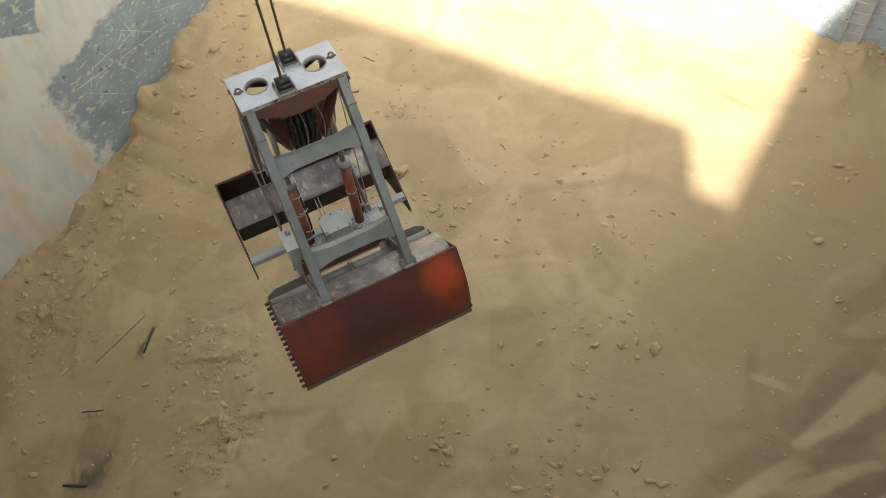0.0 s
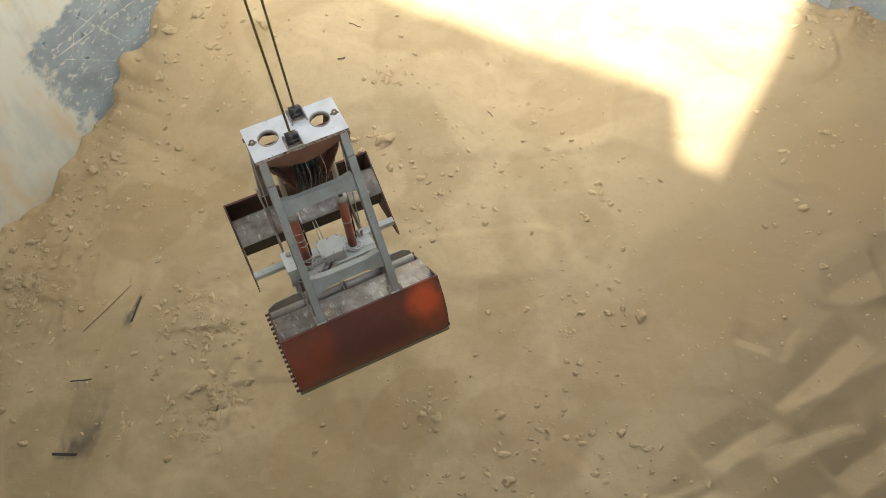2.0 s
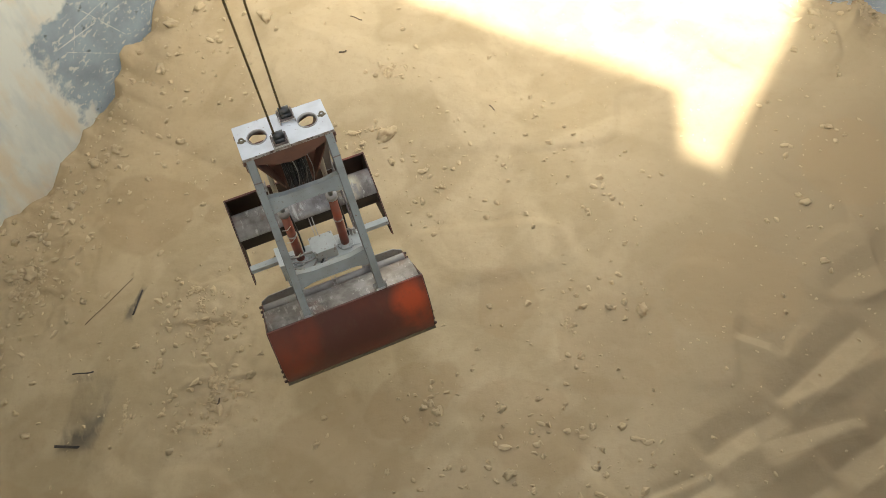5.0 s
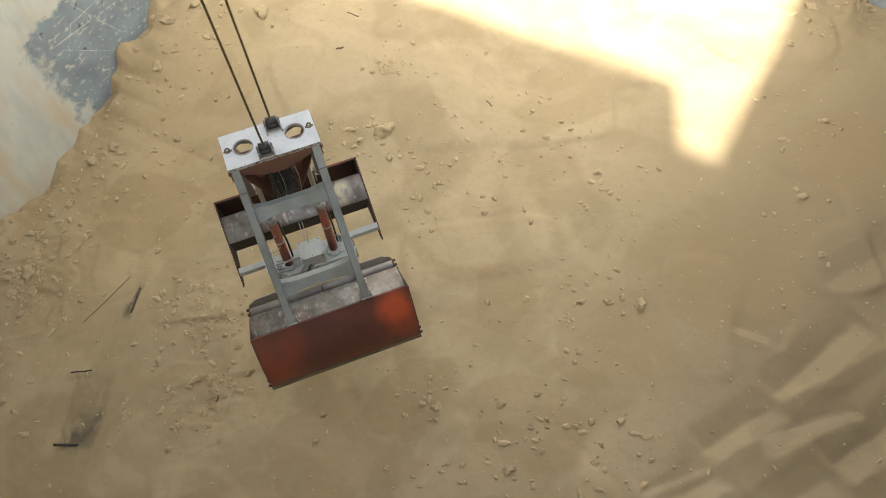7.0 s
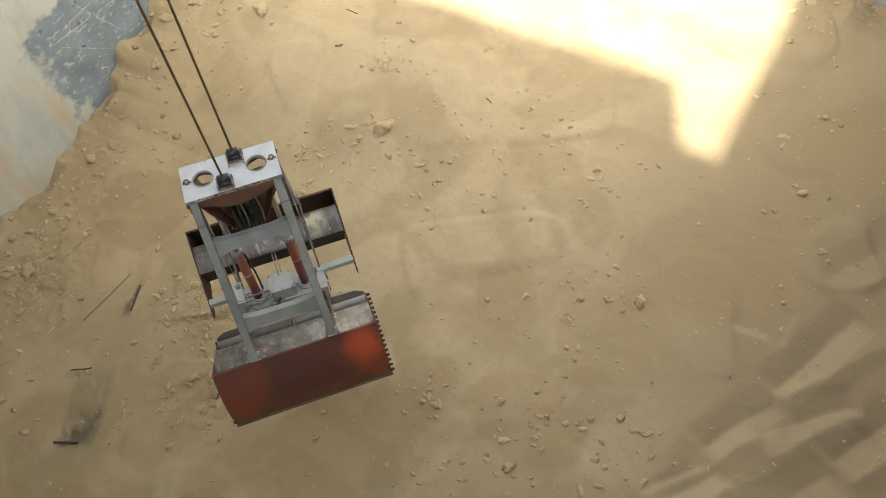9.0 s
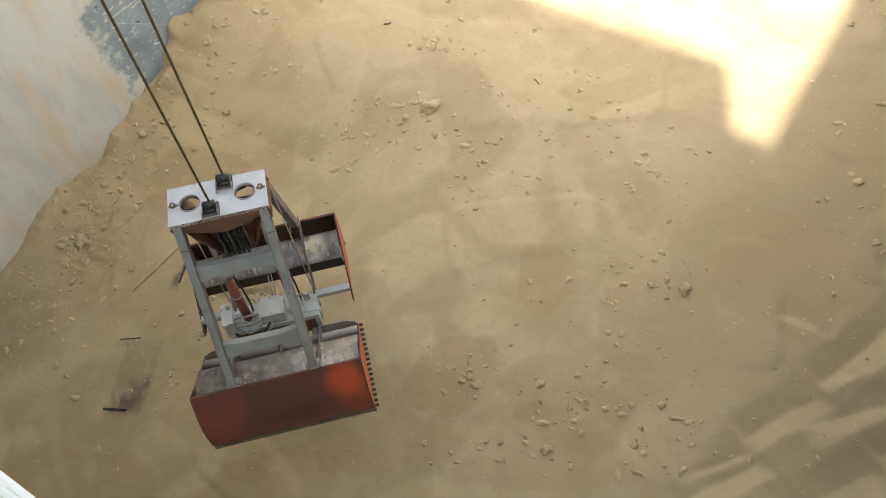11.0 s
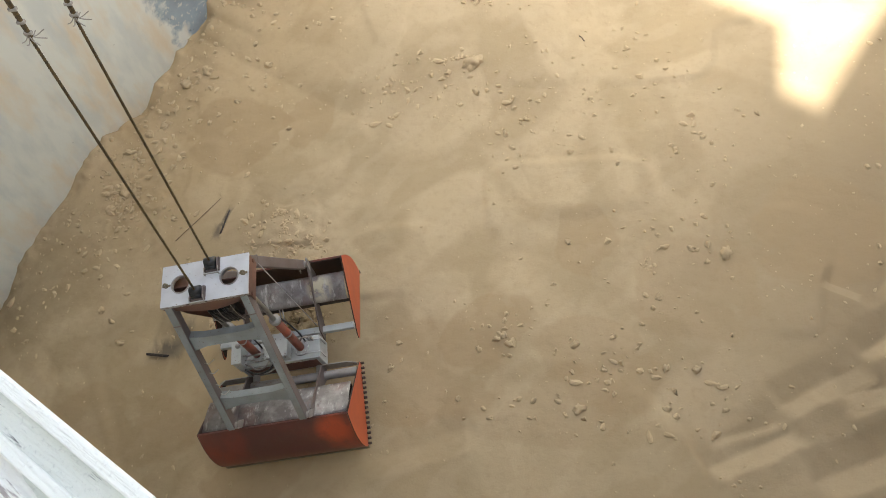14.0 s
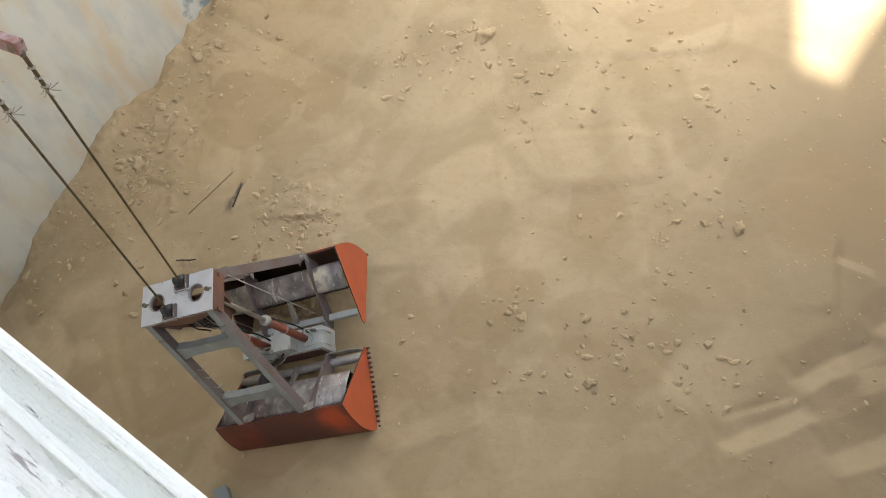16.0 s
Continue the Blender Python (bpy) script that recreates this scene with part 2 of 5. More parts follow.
def wall_material(name, paint, dust, low, high, bare=()):
    """Ship's paint, scraped and coated with dust that ran down it."""
    m, n, l, b = material(name)
    tone = mix_of(n, l, ramp_of(n, l, noise_of(n, l, 1.3, 5.0), 0.35, 0.65), paint, tuple(c * 0.72 for c in paint))
    plan = wall_plan(n, l)
    chips = ramp_of(n, l, noise_of(n, l, 5.0, 5.0, 0.7, stretch=(1.0, 1.0, 1.6)), 0.572, 0.605)
    tone = mix_of(n, l, times_of(n, l, chips, 0.75), tone, (0.60, 0.57, 0.50))
    nicks = ramp_of(n, l, noise_of(n, l, 3.4, 4.0, 0.65), 0.645, 0.67)
    tone = mix_of(n, l, nicks, tone, (0.13, 0.155, 0.16))
    gap = ramp_of(n, l, noise_of(n, l, 9.0, 4.0, 0.7), 0.44, 0.52)
    for s0, z0, s1, z1, wide in SCRATCHES:
        line = box_of(n, l, plan, (s0 + s1) / 2, (z0 + z1) / 2, math.hypot(s1 - s0, z1 - z0) / 2, 0.7 * wide, math.degrees(math.atan2(z1 - z0, s1 - s0)))
        tone = mix_of(n, l, times_of(n, l, times_of(n, l, line, gap), 0.85), tone, (0.66, 0.64, 0.58))
    coat = mix_of(n, l, ramp_of(n, l, noise_of(n, l, 0.75, 5.0, 0.6, stretch=(1.6, 1.6, 0.6)), 0.46, 0.66), dust, (0.62, 0.53, 0.39))
    run = ramp_of(n, l, noise_of(n, l, 1.3, 4.0, 0.55, stretch=(1.5, 1.5, 0.5)), 0.50, 0.64)
    coat = mix_of(n, l, times_of(n, l, run, 0.6), coat, tuple(0.6 * c + 0.4 * d for c, d in zip(dust, paint)))
    veil = ramp_of(n, l, noise_of(n, l, 0.22, 5.0, 0.6), low, high)
    edge = noise_of(n, l, 1.5, 5.0, 0.6)
    for s0, z0, rs, rz, turn in bare:
        ragged = n.new("ShaderNodeMath")
        ragged.operation = "MULTIPLY_ADD"
        ragged.inputs[1].default_value, ragged.inputs[2].default_value = 1.1, -0.55
        l.new(edge, ragged.inputs[0])
        shape = n.new("ShaderNodeMath")
        shape.operation = "ADD"
        l.new(ragged.outputs[0], shape.inputs[0])
        l.new(box_of(n, l, plan, s0, z0, rs, rz, turn, 0.45), shape.inputs[1])
        off = n.new("ShaderNodeMath")
        off.operation, off.use_clamp = "SUBTRACT", True
        l.new(veil, off.inputs[0])
        l.new(ramp_of(n, l, shape.outputs[0], 0.44, 0.58), off.inputs[1])
        veil = off.outputs[0]
    colour = mix_of(n, l, veil, tone, coat)
    rust = ramp_of(n, l, noise_of(n, l, 3.2, 6.0, 0.7), 0.68, 0.75)
    colour = mix_of(n, l, times_of(n, l, rust, 0.7), colour, (0.16, 0.14, 0.12))
    l.new(colour, b.inputs["Base Color"])
    b.inputs["Roughness"].default_value = 0.7
    bump_of(n, l, b, noise_of(n, l, 5.0, 5.0), 0.2, 0.02)
    return m


def jaw_material(name, bright, dark):
    """Red-lead paint browned by use, brighter toward the ends."""
    m, n, l, b = material(name)
    colour = mix_of(n, l, ramp_of(n, l, noise_of(n, l, 1.1, 4.0, 0.5, stretch=(0.8, 1.0, 0.6)), 0.42, 0.62), dark, bright)
    ragged = ramp_of(n, l, noise_of(n, l, 2.4, 3.0), 0.25, 0.5)
    for x, z, rx, rz, much in ((1.06, -0.45, 0.40, 0.40, 1.0), (1.15, -0.95, 0.40, 0.70, 0.4), (-0.78, -0.45, 0.30, 0.45, 0.16), (-1.2, -0.9, 0.35, 0.60, 0.12), (0.1, -1.35, 1.1, 0.35, 0.12)):
        fresh = times_of(n, l, times_of(n, l, ellipse_of(n, l, x, 0, rx, 1000, 0, z, rz), ragged), much)
        colour = mix_of(n, l, fresh, colour, (0.40, 0.062, 0.02))
    grime = ramp_of(n, l, noise_of(n, l, 6.0, 6.0, 0.7, stretch=(1.0, 1.0, 0.3)), 0.52, 0.75)
    colour = mix_of(n, l, times_of(n, l, grime, 0.6), colour, (0.10, 0.05, 0.035))
    l.new(colour, b.inputs["Base Color"])
    b.inputs["Roughness"].default_value = 0.5
    bump_of(n, l, b, noise_of(n, l, 12.0, 5.0), 0.12, 0.006)
    return m


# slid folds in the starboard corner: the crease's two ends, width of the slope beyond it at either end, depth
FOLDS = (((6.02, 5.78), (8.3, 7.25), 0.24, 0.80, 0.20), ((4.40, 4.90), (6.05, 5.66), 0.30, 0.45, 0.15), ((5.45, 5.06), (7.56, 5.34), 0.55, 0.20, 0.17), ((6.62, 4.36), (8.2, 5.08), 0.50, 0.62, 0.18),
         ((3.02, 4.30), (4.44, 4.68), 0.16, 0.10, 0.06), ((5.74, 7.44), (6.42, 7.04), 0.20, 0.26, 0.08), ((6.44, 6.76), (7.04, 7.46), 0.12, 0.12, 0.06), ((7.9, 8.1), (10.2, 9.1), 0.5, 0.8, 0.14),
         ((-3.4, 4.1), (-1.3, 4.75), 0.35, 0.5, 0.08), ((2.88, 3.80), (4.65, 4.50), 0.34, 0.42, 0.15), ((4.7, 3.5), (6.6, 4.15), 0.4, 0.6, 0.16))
def scoured_material():
    """Steel scoured by cargo: pale smears, dark stains and rust."""
    m, n, l, b = material("scoured_steel")
    colour = mix_of(n, l, ramp_of(n, l, noise_of(n, l, 3.2, 5.0, 0.6), 0.40, 0.60), (0.13, 0.112, 0.105), (0.24, 0.225, 0.215))
    rust = ramp_of(n, l, noise_of(n, l, 1.9, 4.0, 0.6), 0.52, 0.66)
    colour = mix_of(n, l, times_of(n, l, rust, 0.6), colour, (0.16, 0.075, 0.058))
    smear = ramp_of(n, l, noise_of(n, l, 6.5, 6.0, 0.7, stretch=(1.6, 0.55, 0.55)), 0.55, 0.68)
    colour = mix_of(n, l, times_of(n, l, smear, 0.75), colour, (0.52, 0.505, 0.47))
    caked = times_of(n, l, ellipse_of(n, l, 0.86, 1.10, 0.30, 0.30, 20), ramp_of(n, l, noise_of(n, l, 5.0, 4.0), 0.38, 0.48))
    colour = mix_of(n, l, times_of(n, l, caked, 0.9), colour, (0.46, 0.40, 0.27))
    stain = ramp_of(n, l, noise_of(n, l, 4.3, 5.0, 0.65, stretch=(1.0, 0.6, 0.6)), 0.60, 0.70)
    colour = mix_of(n, l, times_of(n, l, stain, 0.7), colour, (0.06, 0.052, 0.048))
    l.new(colour, b.inputs["Base Color"])
    b.inputs["Roughness"].default_value, b.inputs["Metallic"].default_value = 0.45, 0.2
    bump_of(n, l, b, smear, 0.15, 0.005)
    return m


# damp lobes left by the bucket: x, y, half-lengths, turn, strength; the last also paints the grab's shadow
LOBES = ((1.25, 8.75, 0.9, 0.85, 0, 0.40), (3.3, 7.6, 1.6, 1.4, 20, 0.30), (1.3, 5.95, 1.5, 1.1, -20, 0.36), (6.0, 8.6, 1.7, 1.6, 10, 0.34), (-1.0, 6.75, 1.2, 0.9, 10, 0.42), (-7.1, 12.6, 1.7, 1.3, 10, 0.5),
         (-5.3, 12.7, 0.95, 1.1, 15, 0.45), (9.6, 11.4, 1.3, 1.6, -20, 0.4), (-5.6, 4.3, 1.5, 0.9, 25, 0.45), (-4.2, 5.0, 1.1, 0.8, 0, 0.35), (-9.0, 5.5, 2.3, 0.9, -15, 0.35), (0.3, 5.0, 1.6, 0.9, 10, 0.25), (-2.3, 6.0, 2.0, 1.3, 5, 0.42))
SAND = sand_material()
def clod_material():
    m, n, l, b = material("clod")
    geo = n.new("ShaderNodeNewGeometry")
    tone = mix_of(n, l, geo.outputs["Random Per Island"], (0.40, 0.302, 0.175), (0.48, 0.366, 0.218))
    grain = noise_of(n, l, 22.0, 5.0, 0.65)
    l.new(mix_of(n, l, times_of(n, l, ramp_of(n, l, grain, 0.45, 0.7), 0.25), tone, (0.33, 0.25, 0.15)), b.inputs["Base Color"])
    b.inputs["Roughness"].default_value = 0.95
    bump_of(n, l, b, grain, 0.6, 0.02)
    return m


CLOD = clod_material()
WALL = wall_material("hold_paint", (0.30, 0.355, 0.39), (0.63, 0.63, 0.56), 0.24, 0.42, ((11.0, 1.6, 4.6, 2.75, 12), (7.5, 4.75, 0.9, 0.55, -25)))
FAR_WALL = wall_material("hold_paint_pale", (0.40, 0.46, 0.52), (0.62, 0.60, 0.55), 0.42, 0.62)
STEEL_DECK = worn("deck_paint", (0.30, 0.12, 0.08), (0.24, 0.10, 0.07), (0.4, 0.3, 0.2), 0.7)
GREY = worn("grey_paint", (0.235, 0.257, 0.26), (0.18, 0.185, 0.18), (0.13, 0.085, 0.065), 0.5, size=1.6, wear_from=0.62)
PALE = worn("pale_grey_paint", (0.54, 0.545, 0.555), (0.45, 0.455, 0.46), (0.20, 0.14, 0.11), 0.45, size=2.5, fine=14.0, wear_from=0.63)
BOXGREY = worn("box_grey_paint", (0.42, 0.435, 0.42), (0.34, 0.35, 0.335), (0.20, 0.15, 0.12), 0.5, fine=18.0, wear_from=0.62)
PRIMER = worn("red_brown_primer", (0.155, 0.07, 0.045), (0.115, 0.055, 0.04), (0.24, 0.18, 0.14), 0.6, size=2.5, wear_from=0.68)
ARMBROWN = worn("brown_grey_paint", (0.125, 0.09, 0.078), (0.15, 0.125, 0.118), (0.09, 0.05, 0.035), 0.55, size=1.5, wear_from=0.64)
JAWRED = jaw_material("red_lead_paint", (0.16, 0.036, 0.02), (0.085, 0.026, 0.020))
ORANGE = worn("orange_paint", (0.47, 0.098, 0.034), (0.39, 0.082, 0.034), (0.20, 0.06, 0.038), 0.5, size=1.8, wear_from=0.70)
DUSTY = scoured_material()
TUBEGREY = worn("dusty_tube_paint", (0.33, 0.31, 0.285), (0.22, 0.195, 0.18), (0.22, 0.11, 0.08), 0.55, wear_from=0.6)
RUSTSHADE = worn("rust_and_shade", (0.075, 0.038, 0.028), (0.05, 0.028, 0.022), (0.13, 0.09, 0.065), 0.7, size=2.5, wear_from=0.62)
BOXSHADE = worn("box_shade", (0.022, 0.017, 0.014), (0.035, 0.024, 0.018), (0.07, 0.05, 0.04), 0.75, size=2.5, wear_from=0.64)
LIP = worn("bare_cutting_edge", (0.13, 0.11, 0.075), (0.19, 0.155, 0.10), (0.25, 0.2, 0.13), 0.6, 0.3)
BLACK = worn("greased_black", (0.010, 0.010, 0.010), (0.018, 0.018, 0.018), (0.12, 0.115, 0.105), 0.35, size=8.0, wear_from=0.67)
RUSTYEDGE = worn("rust_chipped_grey_paint", (0.36, 0.35, 0.34), (0.22, 0.17, 0.14), (0.06, 0.035, 0.025), 0.6, size=9.0, fine=16.0, wear_from=0.53)
CYLRED = worn("cylinder_red", (0.27, 0.06, 0.03), (0.20, 0.07, 0.045), (0.22, 0.17, 0.12), 0.5, size=4.0, wear_from=0.64)
CHROME = worn("rod_steel", (0.45, 0.43, 0.38), (0.38, 0.36, 0.32), (0.2, 0.16, 0.12), 0.35, 0.8)
ROPE = worn("wire_rope", (0.065, 0.045, 0.02), (0.15, 0.095, 0.03), (0.035, 0.028, 0.02), 0.6, 0.2, size=30.0)
FRAY = worn("bare_strands", (0.40, 0.38, 0.34), (0.30, 0.28, 0.25), (0.2, 0.18, 0.15), 0.5, 0.5)
SPREAD = worn("chipped_red_and_pale_paint", (0.33, 0.25, 0.235), (0.25, 0.105, 0.085), (0.12, 0.05, 0.04), 0.6, size=7.0, fine=14, wear_from=0.58)
def rim_material(name, base, second, crack, amount):
    """Old thick paint, cracked and flaked along the rim."""
    m, n, l, b = material(name)
    colour = mix_of(n, l, ramp_of(n, l, noise_of(n, l, 9.0, 5.0), 0.35, 0.65), base, second)
    along = (0.10, 1.0, 1.0, -35)
    flakes = noise_of(n, l, 55.0, 6.0, 0.7, stretch=along)
    colour = mix_of(n, l, ramp_of(n, l, flakes, amount, amount + 0.05), colour, crack)
    grit = noise_of(n, l, 160.0, 4.0, 0.7)
    colour = mix_of(n, l, times_of(n, l, ramp_of(n, l, grit, 0.55, 0.75), 0.3), colour, crack)
    l.new(colour, b.inputs["Base Color"])
    b.inputs["Roughness"].default_value = 0.7
    bump_of(n, l, b, flakes, 1.0, 0.012)
    bump_of(n, l, b, grit, 0.7, 0.004)
    return m


RIMWHITE = rim_material("rim_white_paint", (0.91, 0.905, 0.83), (0.89, 0.885, 0.81), (0.45, 0.43, 0.40), 0.66)
RIMGREY = rim_material("rim_grey_paint", (0.72, 0.735, 0.66), (0.78, 0.785, 0.71), (0.15, 0.15, 0.14), 0.60)
RIMROUGH = rim_material("flaked_deck_coating", (0.90, 0.89, 0.82), (0.82, 0.80, 0.73), (0.40, 0.35, 0.32), 0.575)
LADDER = worn("ladder_grey_paint", (0.33, 0.35, 0.36), (0.42, 0.43, 0.42), (0.25, 0.15, 0.09), 0.6, wear_from=0.62)
CHAR = worn("charred_wood", (0.03, 0.026, 0.022), (0.06, 0.045, 0.035), (0.13, 0.10, 0.07), 0.9, size=12.0)
TWIG = worn("weathered_wood", (0.17, 0.12, 0.075), (0.11, 0.08, 0.05), (0.25, 0.19, 0.12), 0.9, size=10.0)


# ---- mesh helpers ----
def mesh_of(name, bm, mat, smooth=False):
    me = bpy.data.meshes.new(name)
    bmesh.ops.recalc_face_normals(bm, faces=bm.faces)
    bm.to_mesh(me)
    bm.free()
    me.materials.append(mat)
    for p in me.polygons:
        p.use_smooth = smooth
    return me


def part(name, bm, mat, parent, label="", smooth=False):
    ob = new(name, mesh_of(name, bm, mat, smooth))
    ob.parent = parent
    if label:
        tagged(ob, label)
    return ob


def block(bm, centre, size, turn=None, bevel=0.0):
    m = Matrix.Translation(centre) @ (turn.to_4x4() if turn else Matrix()) @ Matrix.Diagonal((*size, 1))
    made = bmesh.ops.create_cube(bm, size=1.0, matrix=m)["verts"]
    if bevel:
        edges = {e for v in made for e in v.link_edges}
        bmesh.ops.bevel(bm, geom=list(edges), offset=bevel, segments=2, affect="EDGES", profile=0.5)


def beam(bm, p, q, wide, deep, side=(1, 0, 0), bevel=0.012):
    p, q = Vector(p), Vector(q)
    z = (q - p).normalized()
    y = z.cross(Vector(side)).normalized()
    x = y.cross(z)
    block(bm, (p + q) / 2, (wide, deep, (q - p).length), Matrix((x, y, z)).transposed(), bevel)


def rod(bm, p, q, r, n=16, r2=None):
    p, q = Vector(p), Vector(q)
    turn = (q - p).to_track_quat("Z", "Y").to_matrix().to_4x4()
    bmesh.ops.create_cone(bm, cap_ends=True, segments=n, radius1=r, radius2=r if r2 is None else r2, depth=(q - p).length,
                          matrix=Matrix.Translation((p + q) / 2) @ turn)


def sheet(bm, outline, thick, frame3):
    """A plate: an outline in two dimensions, laid by frame3 (origin, x way, y way) and given thickness along their normal."""
    o, x, y = (Vector(v) for v in frame3)
    nrm = x.cross(y).normalized() * thick / 2
    low = [bm.verts.new(o + x * a + y * b - nrm) for a, b in outline]
    high = [bm.verts.new(o + x * a + y * b + nrm) for a, b in outline]
    bm.faces.new(low[::-1])
    bm.faces.new(high)
    for i in range(len(low)):
        j = (i + 1) % len(low)
        bm.faces.new((low[i], low[j], high[j], high[i]))


def sweep(bm, points, r, n=8):
    """A round bar along a bent line."""
    points = [Vector(p) for p in points]
    rings = []
    for i, p in enumerate(points):
        way = (points[min(i + 1, len(points) - 1)] - points[max(i - 1, 0)]).normalized()
        turn = way.to_track_quat("Z", "Y").to_matrix()
        rings.append([bm.verts.new(p + turn @ Vector((r * math.cos(2 * math.pi * k / n), r * math.sin(2 * math.pi * k / n), 0))) for k in range(n)])
    for a, b in zip(rings, rings[1:]):
        for k in range(n):
            bm.faces.new((a[k], a[(k + 1) % n], b[(k + 1) % n], b[k]))
    bm.faces.new(rings[0][::-1])
    bm.faces.new(rings[-1])


def bent(points, steps=6):
    """Smooth points through a few control points (Catmull-Rom)."""
    pts = [Vector(p) for p in points]
    pts = [pts[0] * 2 - pts[1], *pts, pts[-1] * 2 - pts[-2]]
    out = []
    for a, b, c, d in zip(pts, pts[1:], pts[2:], pts[3:]):
        for k in range(steps):
            t = k / steps
            out.append(0.5 * (2 * b + (c - a) * t + (2 * a - 5 * b + 4 * c - d) * t * t + (3 * b - a - 3 * c + d) * t ** 3))
    return [*out, pts[-2]]


def ring(bm, centre, r_in, r_out, h, n=32):
    """A short pipe standing on z."""
    c = Vector(centre)
    loops = []
    for r, z in ((r_in, 0), (r_out, 0), (r_out, h), (r_in, h)):
        loops.append([bm.verts.new(c + Vector((r * math.cos(2 * math.pi * k / n), r * math.sin(2 * math.pi * k / n), z))) for k in range(n)])
    for a, b in zip(loops, loops[1:] + loops[:1]):
        for k in range(n):
            bm.faces.new((a[k], a[(k + 1) % n], b[(k + 1) % n], b[k]))


def thing(name, label, category, group="", at=None):
    ob = tagged(new(name), label, category, group)
    if at is not None:
        ob.matrix_world = at
    return ob


# ---- the sand ----
def lattice(x, y, seed):
    """Smooth noise from -1 to 1 at unit scale."""
    rng = np.random.default_rng(seed)
    g = rng.uniform(-1, 1, (64, 64))
    i, j = np.floor(x).astype(int), np.floor(y).astype(int)
    fx, fy = x - i, y - j
    fx, fy = fx * fx * fx * (fx * (fx * 6 - 15) + 10), fy * fy * fy * (fy * (fy * 6 - 15) + 10)
    at = lambda p, q: g[p % 64, q % 64]
    return (at(i, j) * (1 - fx) + at(i + 1, j) * fx) * (1 - fy) + (at(i, j + 1) * (1 - fx) + at(i + 1, j + 1) * fx) * fy


def soft_step(v, low, high):
    t = np.clip((v - low) / (high - low), 0, 1)
    return t * t * (3 - 2 * t)


# the sand's line on the port wall (along, up) and on the far bulkhead (across, up)
PORT_LINE = ((-4, -2.4), (-1.2, -2.3), (-0.5, -2.1), (0.3, -1.7), (1, -1.31), (2, -1.05), (2.9, -0.92), (3.5, -0.52), (4.4, -0.38), (5.0, -0.60), (5.6, -0.74), (6.08, -0.62), (6.4, -0.34), (7.0, -0.31), (7.4, -0.05),
             (8.1, -0.06), (8.7, 0.06), (8.9, 0.45), (9.27, 0.54), (9.4, 0.94), (9.63, 1.06), (10.0, 0.86), (10.6, 0.82), (11.1, 1.45), (12, 1.6), (16, 1.8), (21, 1.8))
FAR_LINE = ((-17, 1.8), (-8, 1.3), (-4, 1.0), (-2.68, 0.73), (-2.36, 0.55), (-1.56, 0.29), (-1.16, 0.02), (-0.44, 0.02), (-0.07, 0.14), (0.19, 0.29), (0.69, 0.02), (2, 0.12), (13, 0.2))


def fold_height(x, y, fold):
    """A crease: the sand falls to it on one side, rises beyond it to a ridge and breaks off."""
    (x0, y0), (x1, y1), w0, w1, deep = fold
    deep = 0.6 * deep
    long = math.hypot(x1 - x0, y1 - y0)
    cx, cy = (x1 - x0) / long, (y1 - y0) / long
    wx, wy = x - x0 + 0.05 * lattice(x / 0.6, y / 0.6, 15), y - y0 + 0.05 * lattice(x / 0.45, y / 0.45, 22)
    u, v = wx * cx + wy * cy, wy * cx - wx * cy
    w = w0 + (w1 - w0) * np.clip(u / long, 0, 1)
    ends = soft_step(np.minimum(u, long - u), -0.10, 0.16)
    before = -deep * np.clip(1 - v / (0.35 + 1.6 * deep), 0, 1)
    slope = deep * (-1 + 1.5 * np.clip(-v / w, 0, 1))
    after = 0.5 * deep * np.clip(1 - (-v - w) / (0.2 + 1.5 * deep), 0, 1)
    return ends * np.where(v > 0, before, np.where(v > -w, slope, after))


